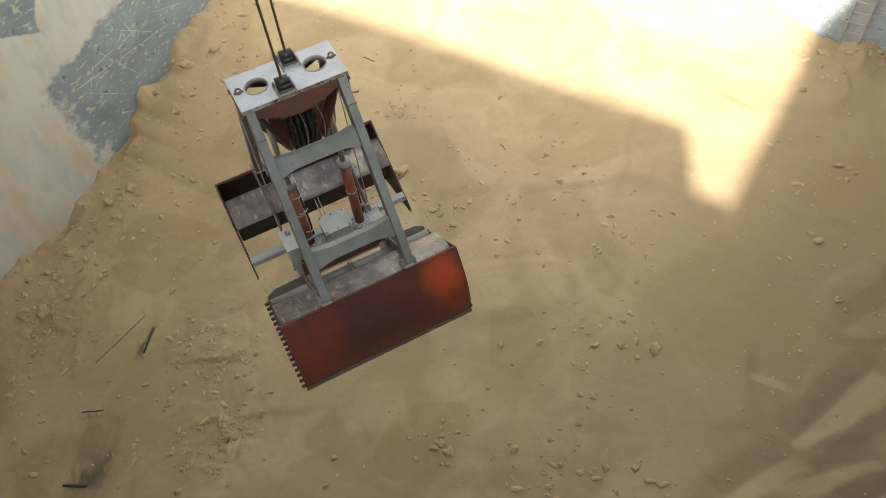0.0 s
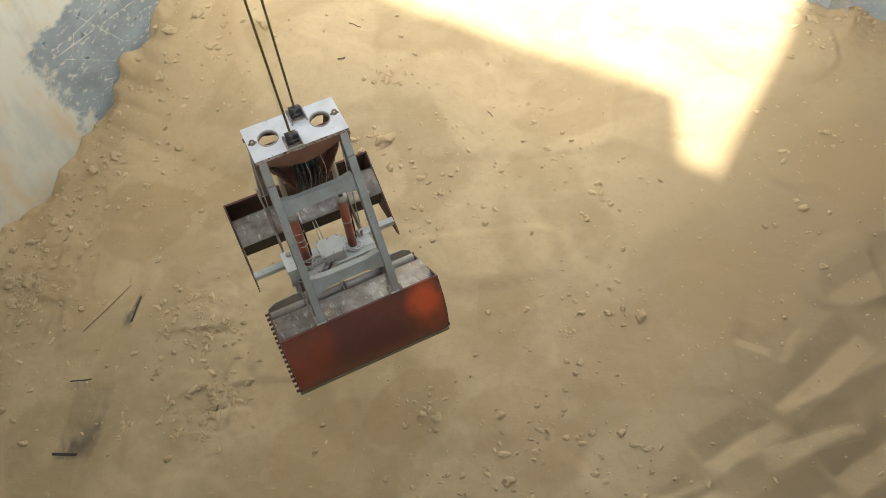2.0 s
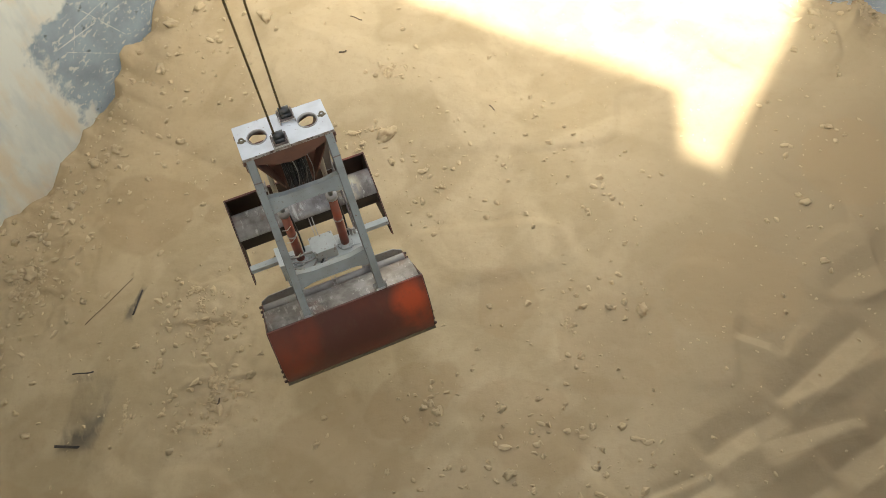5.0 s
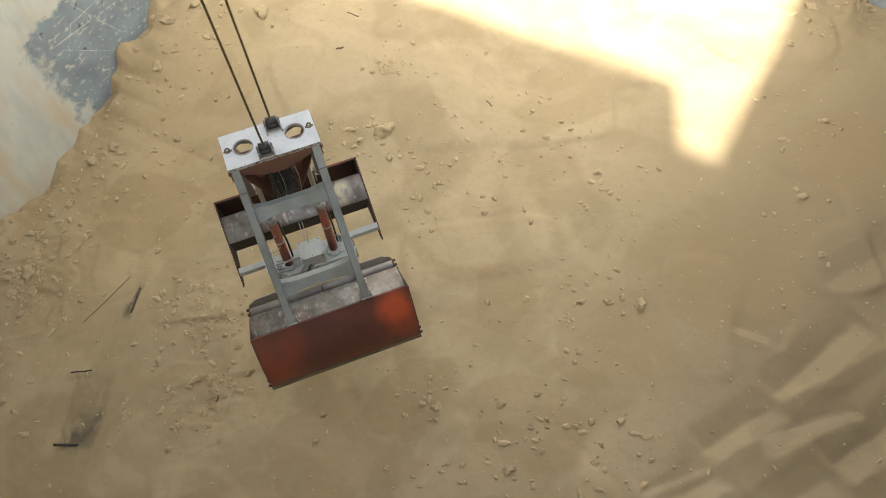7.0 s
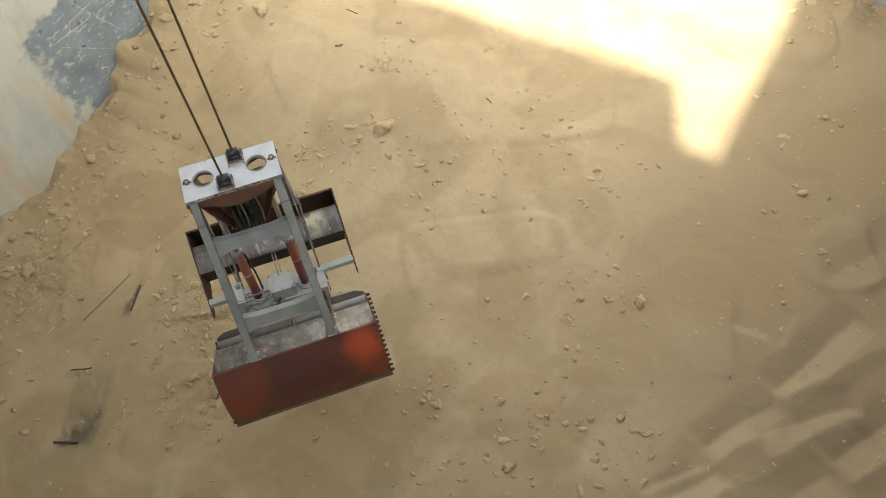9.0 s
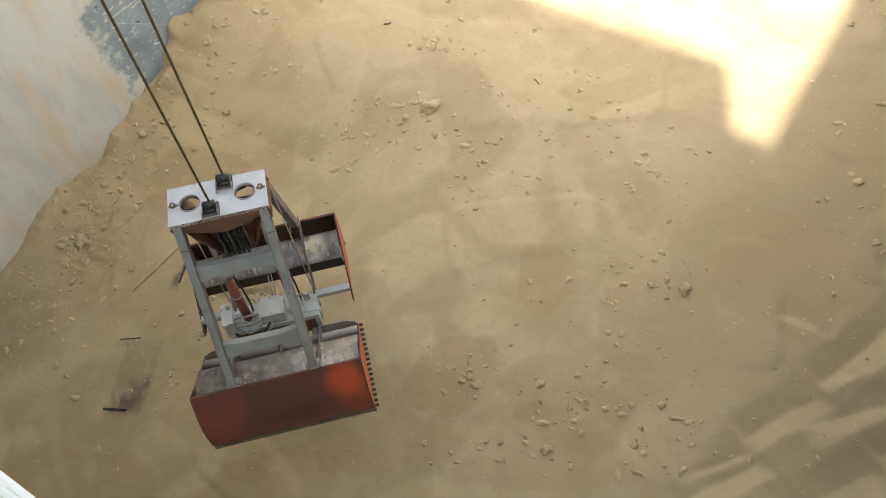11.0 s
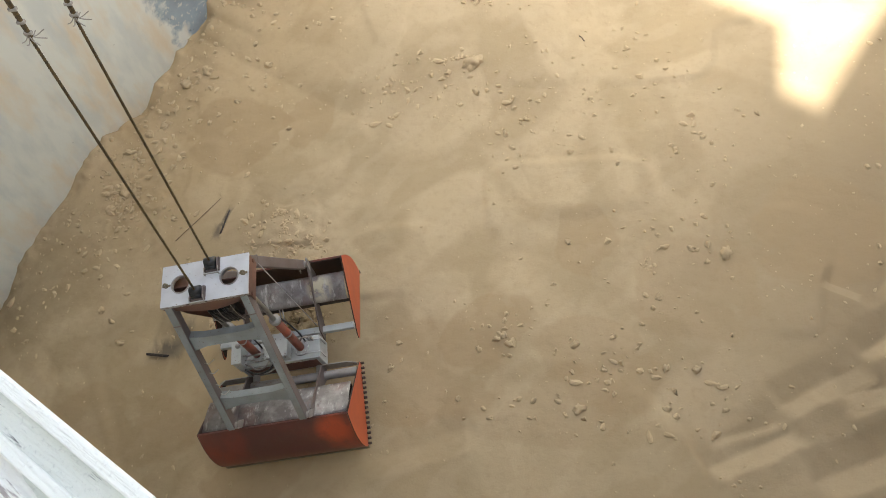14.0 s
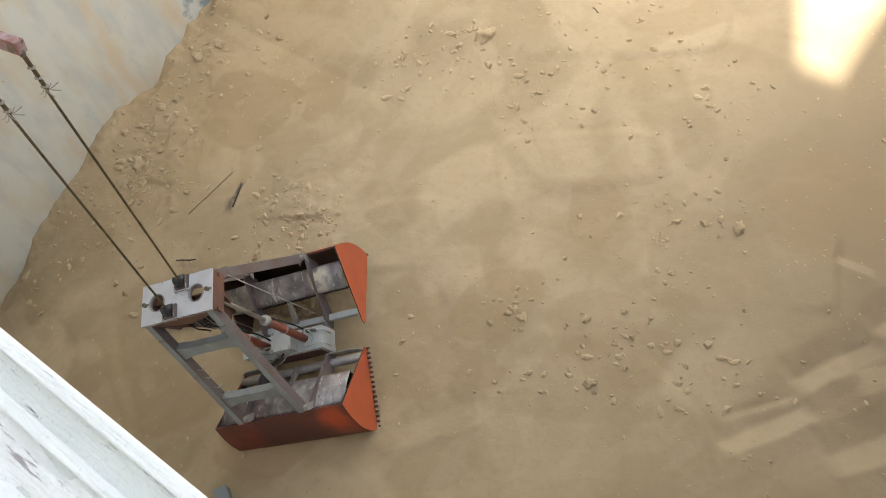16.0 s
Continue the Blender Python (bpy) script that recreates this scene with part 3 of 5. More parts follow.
def sand_height(b, a):
    """The sand's height at b across and a along the hold; numbers or arrays."""
    b, a = np.asarray(b, float), np.asarray(a, float)
    x, y = b * ACROSS.x + a * ALONG.x, b * ACROSS.y + a * ALONG.y
    side = np.interp(a, (-4, 0.4, 4.3, 8.0, 9.8, 12, 16, 21), (-1.7, -1.15, -0.5, 0.0, 0.75, 1.4, 1.7, 1.8))
    h = side * soft_step(b, -5.0, -12.5)
    lump = 0.55 + 0.45 * lattice(x / 6, y / 6, 3)
    h = h + 0.12 * lattice(x / 3.1, y / 3.1, 11) + 0.03 * lattice(x / 1.2, y / 1.2, 12) * lump + 0.009 * lattice(x / 0.42, y / 0.42, 13) * lump
    h = h + 0.004 * lattice(x / 0.17, y / 0.17, 14)
    for fold in FOLDS:
        h = h + fold_height(x, y, fold)
    # shallow scoops left by earlier bites
    scoop = lattice(x / 1.7 + 0.5 * lattice(x / 2, y / 2, 23), y / 1.7, 24)
    h = h + 0.06 * soft_step(scoop, 0.0, 0.40)
    # broken edges where the bucket bit before
    crumb = np.exp(-((x + 5.3) ** 2 + (y - 9.5) ** 2) / 0.9) + np.exp(-((x + 9.9) ** 2 + (y - 11.3) ** 2) / 1.6) + np.exp(-((x + 5.1) ** 2 + (y - 7.3) ** 2) / 0.7) + 0.7 * np.exp(-((x + 8.7) ** 2 + (y - 14.4) ** 2) / 1.2)
    h = h + crumb * (0.10 * soft_step(lattice(x / 0.5, y / 0.5, 17), 0.05, 0.16) + 0.03 * lattice(x / 0.16, y / 0.16, 25))
    # heaped against the walls
    line = np.interp(b, *zip(*FAR_LINE)) + 0.05 * lattice(b / 0.3, a / 0.3, 18) + 0.03 * lattice(b / 0.12, a / 0.12, 26)
    h = h + (line - h) * soft_step(a, 18.6, 20.3)
    line = np.interp(a, *zip(*PORT_LINE))
    broad = sum(np.interp(a + d, *zip(*PORT_LINE)) for d in (-1.2, -0.6, 0, 0.6, 1.2)) / 5
    h = h + (broad - h) * soft_step(b, -13.8, -16.2)
    return h + (line - broad + 0.05 * lattice(a / 0.32, b / 0.32, 20) + 0.04 * lattice(a / 0.13, b / 0.13, 21)) * soft_step(b, -15.85, -16.25)


def ground_at(x, y):
    return float(sand_height(x * ACROSS.x + y * ACROSS.y, x * ALONG.x + y * ALONG.y))


def build_sand():
    bs, as_ = np.arange(LEFT - 0.2, RIGHT + 0.3, 0.05), np.arange(NEAR - 0.2, FAR + 0.3, 0.05)
    b, a = np.meshgrid(bs, as_, indexing="ij")
    h = sand_height(b, a)
    co = np.stack([b * ACROSS.x + a * ALONG.x, b * ACROSS.y + a * ALONG.y, h], -1).reshape(-1, 3)
    nb, na = len(bs), len(as_)
    k = (np.arange(nb - 1)[:, None] * na + np.arange(na - 1)[None]).ravel()
    faces = np.stack([k, k + na, k + na + 1, k + 1], 1)
    me = bpy.data.meshes.new("ground")
    me.from_pydata(co.tolist(), [], faces.tolist())
    me.polygons.foreach_set("use_smooth", [True] * len(me.polygons))
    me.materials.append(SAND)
    tagged(new("ground", me), "dry tan sand cargo, trodden, with damp brown patches and painted shade", "sand", kind="structure")


build_sand()


# ---- the hold: walls, deck, hatch rim ----
def slab(name, low, high, mat, label, bevel=0.0):
    """A block in the hold's directions from its low to its high corner."""
    bm = bmesh.new()
    low, high = Vector(low), Vector(high)
    block(bm, (low + high) / 2, high - low, None, bevel)
    bm.transform(HOLD)
    return tagged(new(name, mesh_of(name, bm, mat)), label, name.split("_")[0], kind="structure")


slab("wall_port", (LEFT - 0.3, NEAR - 0.3, -4), (LEFT, FAR + 0.3, DECK), WALL, "scraped blue-grey steel hold wall under pale dust")
slab("wall_far", (LEFT, FAR, -4), (RIGHT, FAR + 0.3, DECK), FAR_WALL, "pale blue painted steel bulkhead behind the sand")
slab("wall_starboard", (RIGHT, NEAR - 0.3, -4), (RIGHT + 0.3, FAR + 0.3, DECK), FAR_WALL, "pale blue painted steel hold wall")
slab("wall_near", (LEFT, NEAR - 0.3, -4), (RIGHT, NEAR, DECK), WALL, "blue-grey painted steel bulkhead below the hatch rim")
H_LEFT, H_RIGHT, H_NEAR, H_FAR = -15.6, 4.74, -0.081, 19.9
slab("deck_near", (LEFT - 4, NEAR - 6, DECK), (RIGHT + 6, H_NEAR - 0.30, DECK + 0.1), STEEL_DECK, "red-brown painted steel deck plating")
slab("deck_far", (LEFT - 4, H_FAR + 0.03, DECK), (RIGHT + 6, FAR + 8, DECK + 0.1), STEEL_DECK, "red-brown painted steel deck plating")
slab("deck_port", (LEFT - 4, H_NEAR - 0.30, DECK), (H_LEFT - 0.03, H_FAR + 0.03, DECK + 0.1), STEEL_DECK, "red-brown painted steel deck plating")
slab("deck_starboard", (H_RIGHT + 0.03, H_NEAR - 0.30, DECK), (RIGHT + 6, H_FAR + 0.03, DECK + 0.1), STEEL_DECK, "red-brown painted steel deck plating")
slab("trim_far", (H_LEFT, H_FAR, DECK + 0.1), (H_RIGHT, H_FAR + 0.03, RIM), RIMGREY, "grey painted steel hatch rim")
slab("trim_port", (H_LEFT - 0.03, H_NEAR, DECK + 0.1), (H_LEFT, H_FAR, RIM), RIMGREY, "grey painted steel hatch rim")
slab("trim_starboard", (H_RIGHT, H_NEAR, DECK + 0.1), (H_RIGHT + 0.03, H_FAR, RIM), RIMGREY, "grey painted steel hatch rim")
slab("hatch_cover_stack", (-12.4, -3.6, DECK + 0.1), (4.36, -1.2, 17.45), RIMGREY, "grey steel hatch covers folded upright on deck")


def build_rim():
    """The near hatch rim: a rounded white edge bar, a worn grey face, a white ridge and the flaked deck coating behind."""
    rim = thing("hatch_rim", "weathered white and grey painted steel hatch rim", "hatch rim")
    length = (H_LEFT + H_RIGHT) / 2
    span = H_RIGHT - H_LEFT
    bm = bmesh.new()
    block(bm, (length, H_NEAR - 0.27, (DECK + RIM) / 2 - 0.02), (span + 0.8, 0.016, RIM - DECK - 0.04))
    bm.transform(HOLD)
    part("web_plate", bm, RIMGREY, rim)
    bm = bmesh.new()
    block(bm, (length, H_NEAR - 0.0095, RIM - 0.002), (span, 0.019, 0.022), None, 0.003)
    bm.transform(HOLD)
    part("edge_bar", bm, RIMWHITE, rim, "white painted edge bar")
    bm = bmesh.new()
    block(bm, (length, H_NEAR - 0.037, RIM - 0.012), (span, 0.036, 0.012))
    bm.transform(HOLD)
    part("face_plate", bm, RIMGREY, rim, "cracked pale grey face")
    bm = bmesh.new()
    block(bm, (length, H_NEAR - 0.064, RIM - 0.008), (span, 0.018, 0.013), None, 0.003)
    bm.transform(HOLD)
    part("ridge", bm, RIMWHITE, rim, "white weld ridge")
    # the coating is lumpy
    bs, as_ = np.arange(-3.2, 1.2, 0.012), np.arange(-0.40, H_NEAR - 0.070, 0.006)
    b, a = np.meshgrid(bs, as_, indexing="ij")
    h = RIM - 0.012 + 0.006 * lattice(b / 0.09, a / 0.016, 31) + 0.003 * lattice(b / 0.02, a / 0.009, 32)
    co = np.stack([b * ACROSS.x + a * ALONG.x, b * ACROSS.y + a * ALONG.y, h], -1).reshape(-1, 3)
    na = len(as_)
    k = (np.arange(len(bs) - 1)[:, None] * na + np.arange(na - 1)[None]).ravel()
    me = bpy.data.meshes.new("coating")
    me.from_pydata(co.tolist(), [], np.stack([k, k + na, k + na + 1, k + 1], 1).tolist())
    me.materials.append(RIMROUGH)
    ob = new("coating", me)
    ob.parent = rim
    tagged(ob, "rough flaked grey-white coating")
    bm = bmesh.new()
    block(bm, (length, -0.247, RIM - 0.026), (span, 0.322, 0.02))
    bm.transform(HOLD)
    part("flange", bm, RIMGREY, rim)


build_rim()


def build_ladder():
    """The fixed ladder in its channel on the far bulkhead."""
    ladder = thing("ladder", "grey painted steel ladder fixed to the bulkhead", "ladder")
    b0, a0 = -0.27, FAR - 0.07
    for s in (-1, 1):
        bm = bmesh.new()
        block(bm, (b0 + 0.22 * s, a0, 6.4), (0.045 if s < 0 else 0.09, 0.13, 13.4), None, 0.01)
        bm.transform(HOLD)
        part("stringer", bm, LADDER, ladder)
    rung_mesh = None
    for k in range(40):
        if rung_mesh is None:
            bm = bmesh.new()
            block(bm, (0, 0, 0), (0.42, 0.05, 0.03), None, 0.008)
            bm.transform(HOLD)
            rung_mesh = mesh_of("rung", bm, LADDER)
        ob = new("rung", rung_mesh)
        ob.parent = ladder
        ob.matrix_basis = Matrix.Translation(HOLD @ Vector((b0, a0, 0.1 + 0.32 * k)))
    bm = bmesh.new()
    block(bm, (b0, FAR - 0.025, 6.4), (0.40, 0.04, 13.4))
    bm.transform(HOLD)
    part("back_plate", bm, LADDER, ladder)


build_ladder()


# ---- the grab ----
def grab_arm(grab, sx, sy):
    bm = bmesh.new()
    beam(bm, (0.62 * sx, 0.27 * sy, 2.55), (0.657 * sx, 1.535 * sy if sy < 0 else 1.43, -0.02), 0.125, 0.19 if sy < 0 else 0.18)
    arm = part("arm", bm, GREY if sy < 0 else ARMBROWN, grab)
    # faces turned sideways are brown, the front arms' other faces grey
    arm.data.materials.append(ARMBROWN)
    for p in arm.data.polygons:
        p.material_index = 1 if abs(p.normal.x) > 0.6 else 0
    bm = bmesh.new()
    y = -1.53 if sy < 0 else 1.43
    rod(bm, (0.57 * sx, y, 0.0), (0.745 * sx, y, 0.0), 0.06)
    part("hinge_pin", bm, TUBEGREY, arm, "", True)
    bm = bmesh.new()
    beam(bm, (0.625 * sx, 0.435 * sy, 2.214), (0.626 * sx, 0.445 * sy, 2.194), 0.132, 0.197 if sy < 0 else 0.187, (1, 0, 0), 0.004)
    part("weld_seam", bm, ARMBROWN, arm)
    if sy < 0 and sx < 0:
        for z in (0.75, 0.95, 1.2, 1.4):
            y = -(1.54 - 1.27 * z / 2.53) - 0.02
            bm = bmesh.new()
            sweep(bm, [(-0.55, y, z), (-0.47, y - 0.03, z + 0.01), (-0.40, y + 0.05, z - 0.02)], 0.009, 6)
            part("step_iron", bm, CHROME, arm)
    return arm


def grab_tie(grab, y, z, sy, high):
    """A cross-tie with flared ends between the two arms of one side."""
    slope = Vector((0, 0.448 * -sy, 0.894))
    top, low = [], []
    for k in range(25):
        x = -0.672 + 1.344 * k / 24
        t = min(1.0, max(0.0, (abs(x) - 0.28) / 0.36))
        t = t * t * (3 - 2 * t)
        top.append((x, 0.5 * high + 0.045 * t))
        low.append((x, -0.5 * high - 0.06 * t))
    bm = bmesh.new()
    sheet(bm, top + low[::-1], 0.16, ((0, y, z), (1, 0, 0), slope))
    part("cross_tie", bm, GREY, grab)


def holed_plate(bm, z, thick):
    """The head's top plate with its two round openings."""
    for s in (-1, 1):
        cx, r, n = 0.40 * s, 0.145, 32
        for level, flip in ((z, False), (z - thick, True)):
            inner, outer = [], []
            for k in range(n):
                t = 2 * math.pi * (k + 0.5) / n
                c, d = math.cos(t), math.sin(t)
                x0, x1 = (0.0, 0.708) if s > 0 else (-0.708, 0.0)
                reach = min(((x1 if c > 0 else x0) - cx) / c if abs(c) > 1e-6 else 9, 0.344 / abs(d) if abs(d) > 1e-6 else 9)
                inner.append(bm.verts.new((cx + r * c, r * d, level)))
                outer.append(bm.verts.new((cx + reach * c, reach * d, level)))
            for k in range(n):
                j = (k + 1) % n
                bm.faces.new((inner[k], outer[k], outer[j], inner[j]))
            for x, y in ((x0, 0.344), (x1, 0.344), (x0, -0.344), (x1, -0.344)):
                near = sorted(outer, key=lambda v: (v.co.x - x) ** 2 + (v.co.y - y) ** 2)[:2]
                if min((v.co - Vector((x, y, level))).length for v in near) > 0.004:
                    bm.faces.new((near[0], near[1], bm.verts.new((x, y, level))))
    for s in (-1, 1):
        block(bm, (0.712 * s, 0, z - 0.008), (0.012, 0.70, 0.022))
        block(bm, (0, 0.348 * s, z - 0.008), (1.42, 0.012, 0.022))


def grab_head(grab):
    z = 2.645
    bm = bmesh.new()
    holed_plate(bm, z, 0.014)
    head = part("head", bm, PALE, grab, "pale grey top plate, scuffed and rust-flecked")
    for s in (-1, 1):
        bm = bmesh.new()
        ring(bm, (0.40 * s, 0, z - 0.06), 0.143, 0.157, 0.078)
        part("manhole_collar", bm, TUBEGREY, head, "dull grey collar", True)
        bm = bmesh.new()
        ring(bm, (0.635 * s, 0.0, 0), 0.022, 0.046, 0.02, 16)
        bm.transform(Matrix.Translation((0.635 * s, 0.0, z + 0.035)) @ Matrix.Rotation(radians(62), 4, "X") @ Matrix.Translation((-0.635 * s, 0, -0.011)))
        block(bm, (0.635 * s, 0.01, z + 0.006), (0.13, 0.03, 0.014))
        part("lifting_lug", bm, LIP, head)
        # front and back skirts with a belly
        bm = bmesh.new()
        outline = [(-0.70, -0.02), (0.70, -0.02)]
        for k in range(17):
            x = 0.70 - 1.40 * k / 16
            outline.append((x, -0.13 - 0.24 * max(0.0, 1 - (abs(x) / 0.66) ** 1.6)))
        sheet(bm, outline, 0.016, ((0, 0.338 * s, z), (1, 0, 0), (0, 0, 1)))
        part("skirt", bm, PRIMER, head, "red-brown primer skirt plate")
        # cheek plates that run down to the sheaves
        bm = bmesh.new()
        sheet(bm, [(-0.30, 0.0), (0.30, 0.0), (0.30, -0.35), (0.16, -1.08), (-0.16, -1.08), (-0.30, -0.35)], 0.018,
              ((0.60 * s, 0, z - 0.10), (0, 1, 0), (0.33 * s, 0, 0.944)))
        part("cheek_plate", bm, PRIMER, head, "red-brown primer cheek plate")
        bm = bmesh.new()
        block(bm, (0.704 * s, 0, z - 0.165), (0.014, 0.66, 0.29))
        for yy in (-0.29, 0.29):
            rod(bm, (0.70 * s, yy, z - 0.16), (0.735 * s, yy, z - 0.16), 0.035, 12)
        part("end_cover", bm, PRIMER, head, "red-brown end cover with bolts")
        bm = bmesh.new()
        block(bm, (0, 0.356 * s, z - 0.028), (1.43, 0.01, 0.055), None, 0.002)
        part("edge_strip", bm, RUSTYEDGE, head, "grey edge strip with chipped rusty paint")
    bm = bmesh.new()
    sheet(bm, [(-0.64, 0), (0.64, 0), (0.60, -0.42), (0.27, -1.12), (-0.27, -1.12), (-0.60, -0.42)], 0.02, ((0, 0.02, z - 0.12), (1, 0, 0), (0, 0, 1)))
    part("web_plate", bm, PRIMER, head, "red-brown primer web plate")
    bm = bmesh.new()
    block(bm, (0, -0.12, z - 0.40), (0.54, 0.22, 0.14), None, 0.01)
    part("sheave_bracket", bm, LIP, head, "oily dark bracket")
    bm = bmesh.new()
    block(bm, (0, -0.10, z - 0.78), (0.40, 0.12, 0.70), None, 0.02)
    part("sheave_housing", bm, BLACK, head, "black greased housing")
    for k in range(5):
        x = -0.16 + 0.08 * k
        bm = bmesh.new()
        rod(bm, (x - 0.019, -0.15, z - 0.60), (x + 0.019, -0.15, z - 0.60), 0.15, 24)
        beam(bm, (x, -0.27, z - 0.50), (x * 0.9, -0.20, z - 1.16 + 0.05 * (k % 2)), 0.042, 0.05, (1, 0, 0), 0.006)
        part("sheave", bm, BLACK, head, "", True)
    # black hoses; the thin pale ones stand in for glints on the greased metal
    for k, x in enumerate((-0.17, -0.03, 0.10, 0.22)):
        bm = bmesh.new()
        sweep(bm, bent([(x, -0.24, z - 0.38), (x + 0.03, -0.33, z - 0.66), (x - 0.01, -0.25, z - 1.10)]), 0.007 if k % 2 else 0.014, 8)
        part("hanging_hose", bm, FRAY if k % 2 else BLACK, head, "", True)
    for x, y in SOCKETS:
        bm = bmesh.new()
        block(bm, (x, y, z + 0.012), (0.25, 0.23, 0.024), None, 0.004)
        for s in (-1, 1):
            block(bm, (x + 0.10 * s, y, z + 0.045), (0.016, 0.19, 0.07), None, 0.004)
        block(bm, (x, y - 0.105, z + 0.035), (0.22, 0.014, 0.03))
        for bx in (-0.11, 0.11):
            for by in (-0.1, 0.1):
                rod(bm, (x + bx, y + by, z + 0.02), (x + bx, y + by, z + 0.05), 0.014, 6)
        socket = part("rope_socket", bm, ARMBROWN, head, "greasy steel rope bracket")
        bm = bmesh.new()
        sweep(bm, [(x - 0.115, y - 0.06, z + 0.075), (x - 0.115, y - 0.165, z + 0.05), (x + 0.115, y - 0.165, z + 0.05), (x + 0.115, y - 0.06, z + 0.075)], 0.011, 6)
        for s in (-1, 1):
            rod(bm, (x + 0.115 * s, y - 0.165, z), (x + 0.115 * s, y - 0.165, z + 0.055), 0.011, 6)
        part("guard_bar", bm, FRAY, socket, "bare steel guard bar")
        bm = bmesh.new()
        rod(bm, (x - 0.082, y + 0.015, z + 0.085), (x + 0.082, y + 0.015, z + 0.085), 0.082, 20)
        rod(bm, (x - 0.075, y - 0.06, z + 0.06), (x + 0.075, y - 0.06, z + 0.06), 0.042, 14)
        rod(bm, (x - 0.07, y + 0.085, z + 0.06), (x + 0.07, y + 0.085, z + 0.06), 0.03, 12)
        part("rope_drum", bm, BLACK, socket, "black greased rope drum", True)


def grab_cylinder(grab, s):
    bm = bmesh.new()
    rod(bm, (0.43 * s, -0.04, -0.52), (0.43 * s, 0.0, 0.78), 0.078, 24)
    cyl = part("hydraulic_cylinder", bm, CYLRED, grab, "dull red hydraulic cylinder", True)
    bm = bmesh.new()
    rod(bm, (0.43 * s, -0.04, -0.57), (0.43 * s, -0.04, -0.53), 0.155, 28)
    for k in range(8):
        t = 2 * math.pi * k / 8
        rod(bm, (0.43 * s + 0.125 * math.cos(t), -0.04 + 0.125 * math.sin(t), -0.54), (0.43 * s + 0.125 * math.cos(t), -0.04 + 0.125 * math.sin(t), -0.505), 0.018, 6)
    part("flange", bm, BOXGREY, cyl, "bolted grey flange")
    for z, r, h in ((0.16, 0.086, 0.035), (0.74, 0.10, 0.09)):
        bm = bmesh.new()
        y = -0.04 + 0.04 * (z + 0.52) / 1.3
        rod(bm, (0.43 * s, y, z), (0.43 * s, y, z + h), r, 24)
        part("collar", bm, TUBEGREY, cyl, "", True)
    bm = bmesh.new()
    rod(bm, (0.43 * s, 0.0, 0.78), (0.43 * s, 0.03, 2.3), 0.042, 16)
    part("piston_rod", bm, CHROME, cyl, "", True)
    bm = bmesh.new()
    sweep(bm, bent([(0.43 * s + 0.11, 0.06, -0.50), (0.43 * s + 0.115, 0.08, -0.1), (0.43 * s + 0.10, 0.07, 0.35), (0.43 * s + 0.07, 0.05, 0.70)]), 0.018, 8)
    part("hose", bm, BLACK, cyl, "", True)


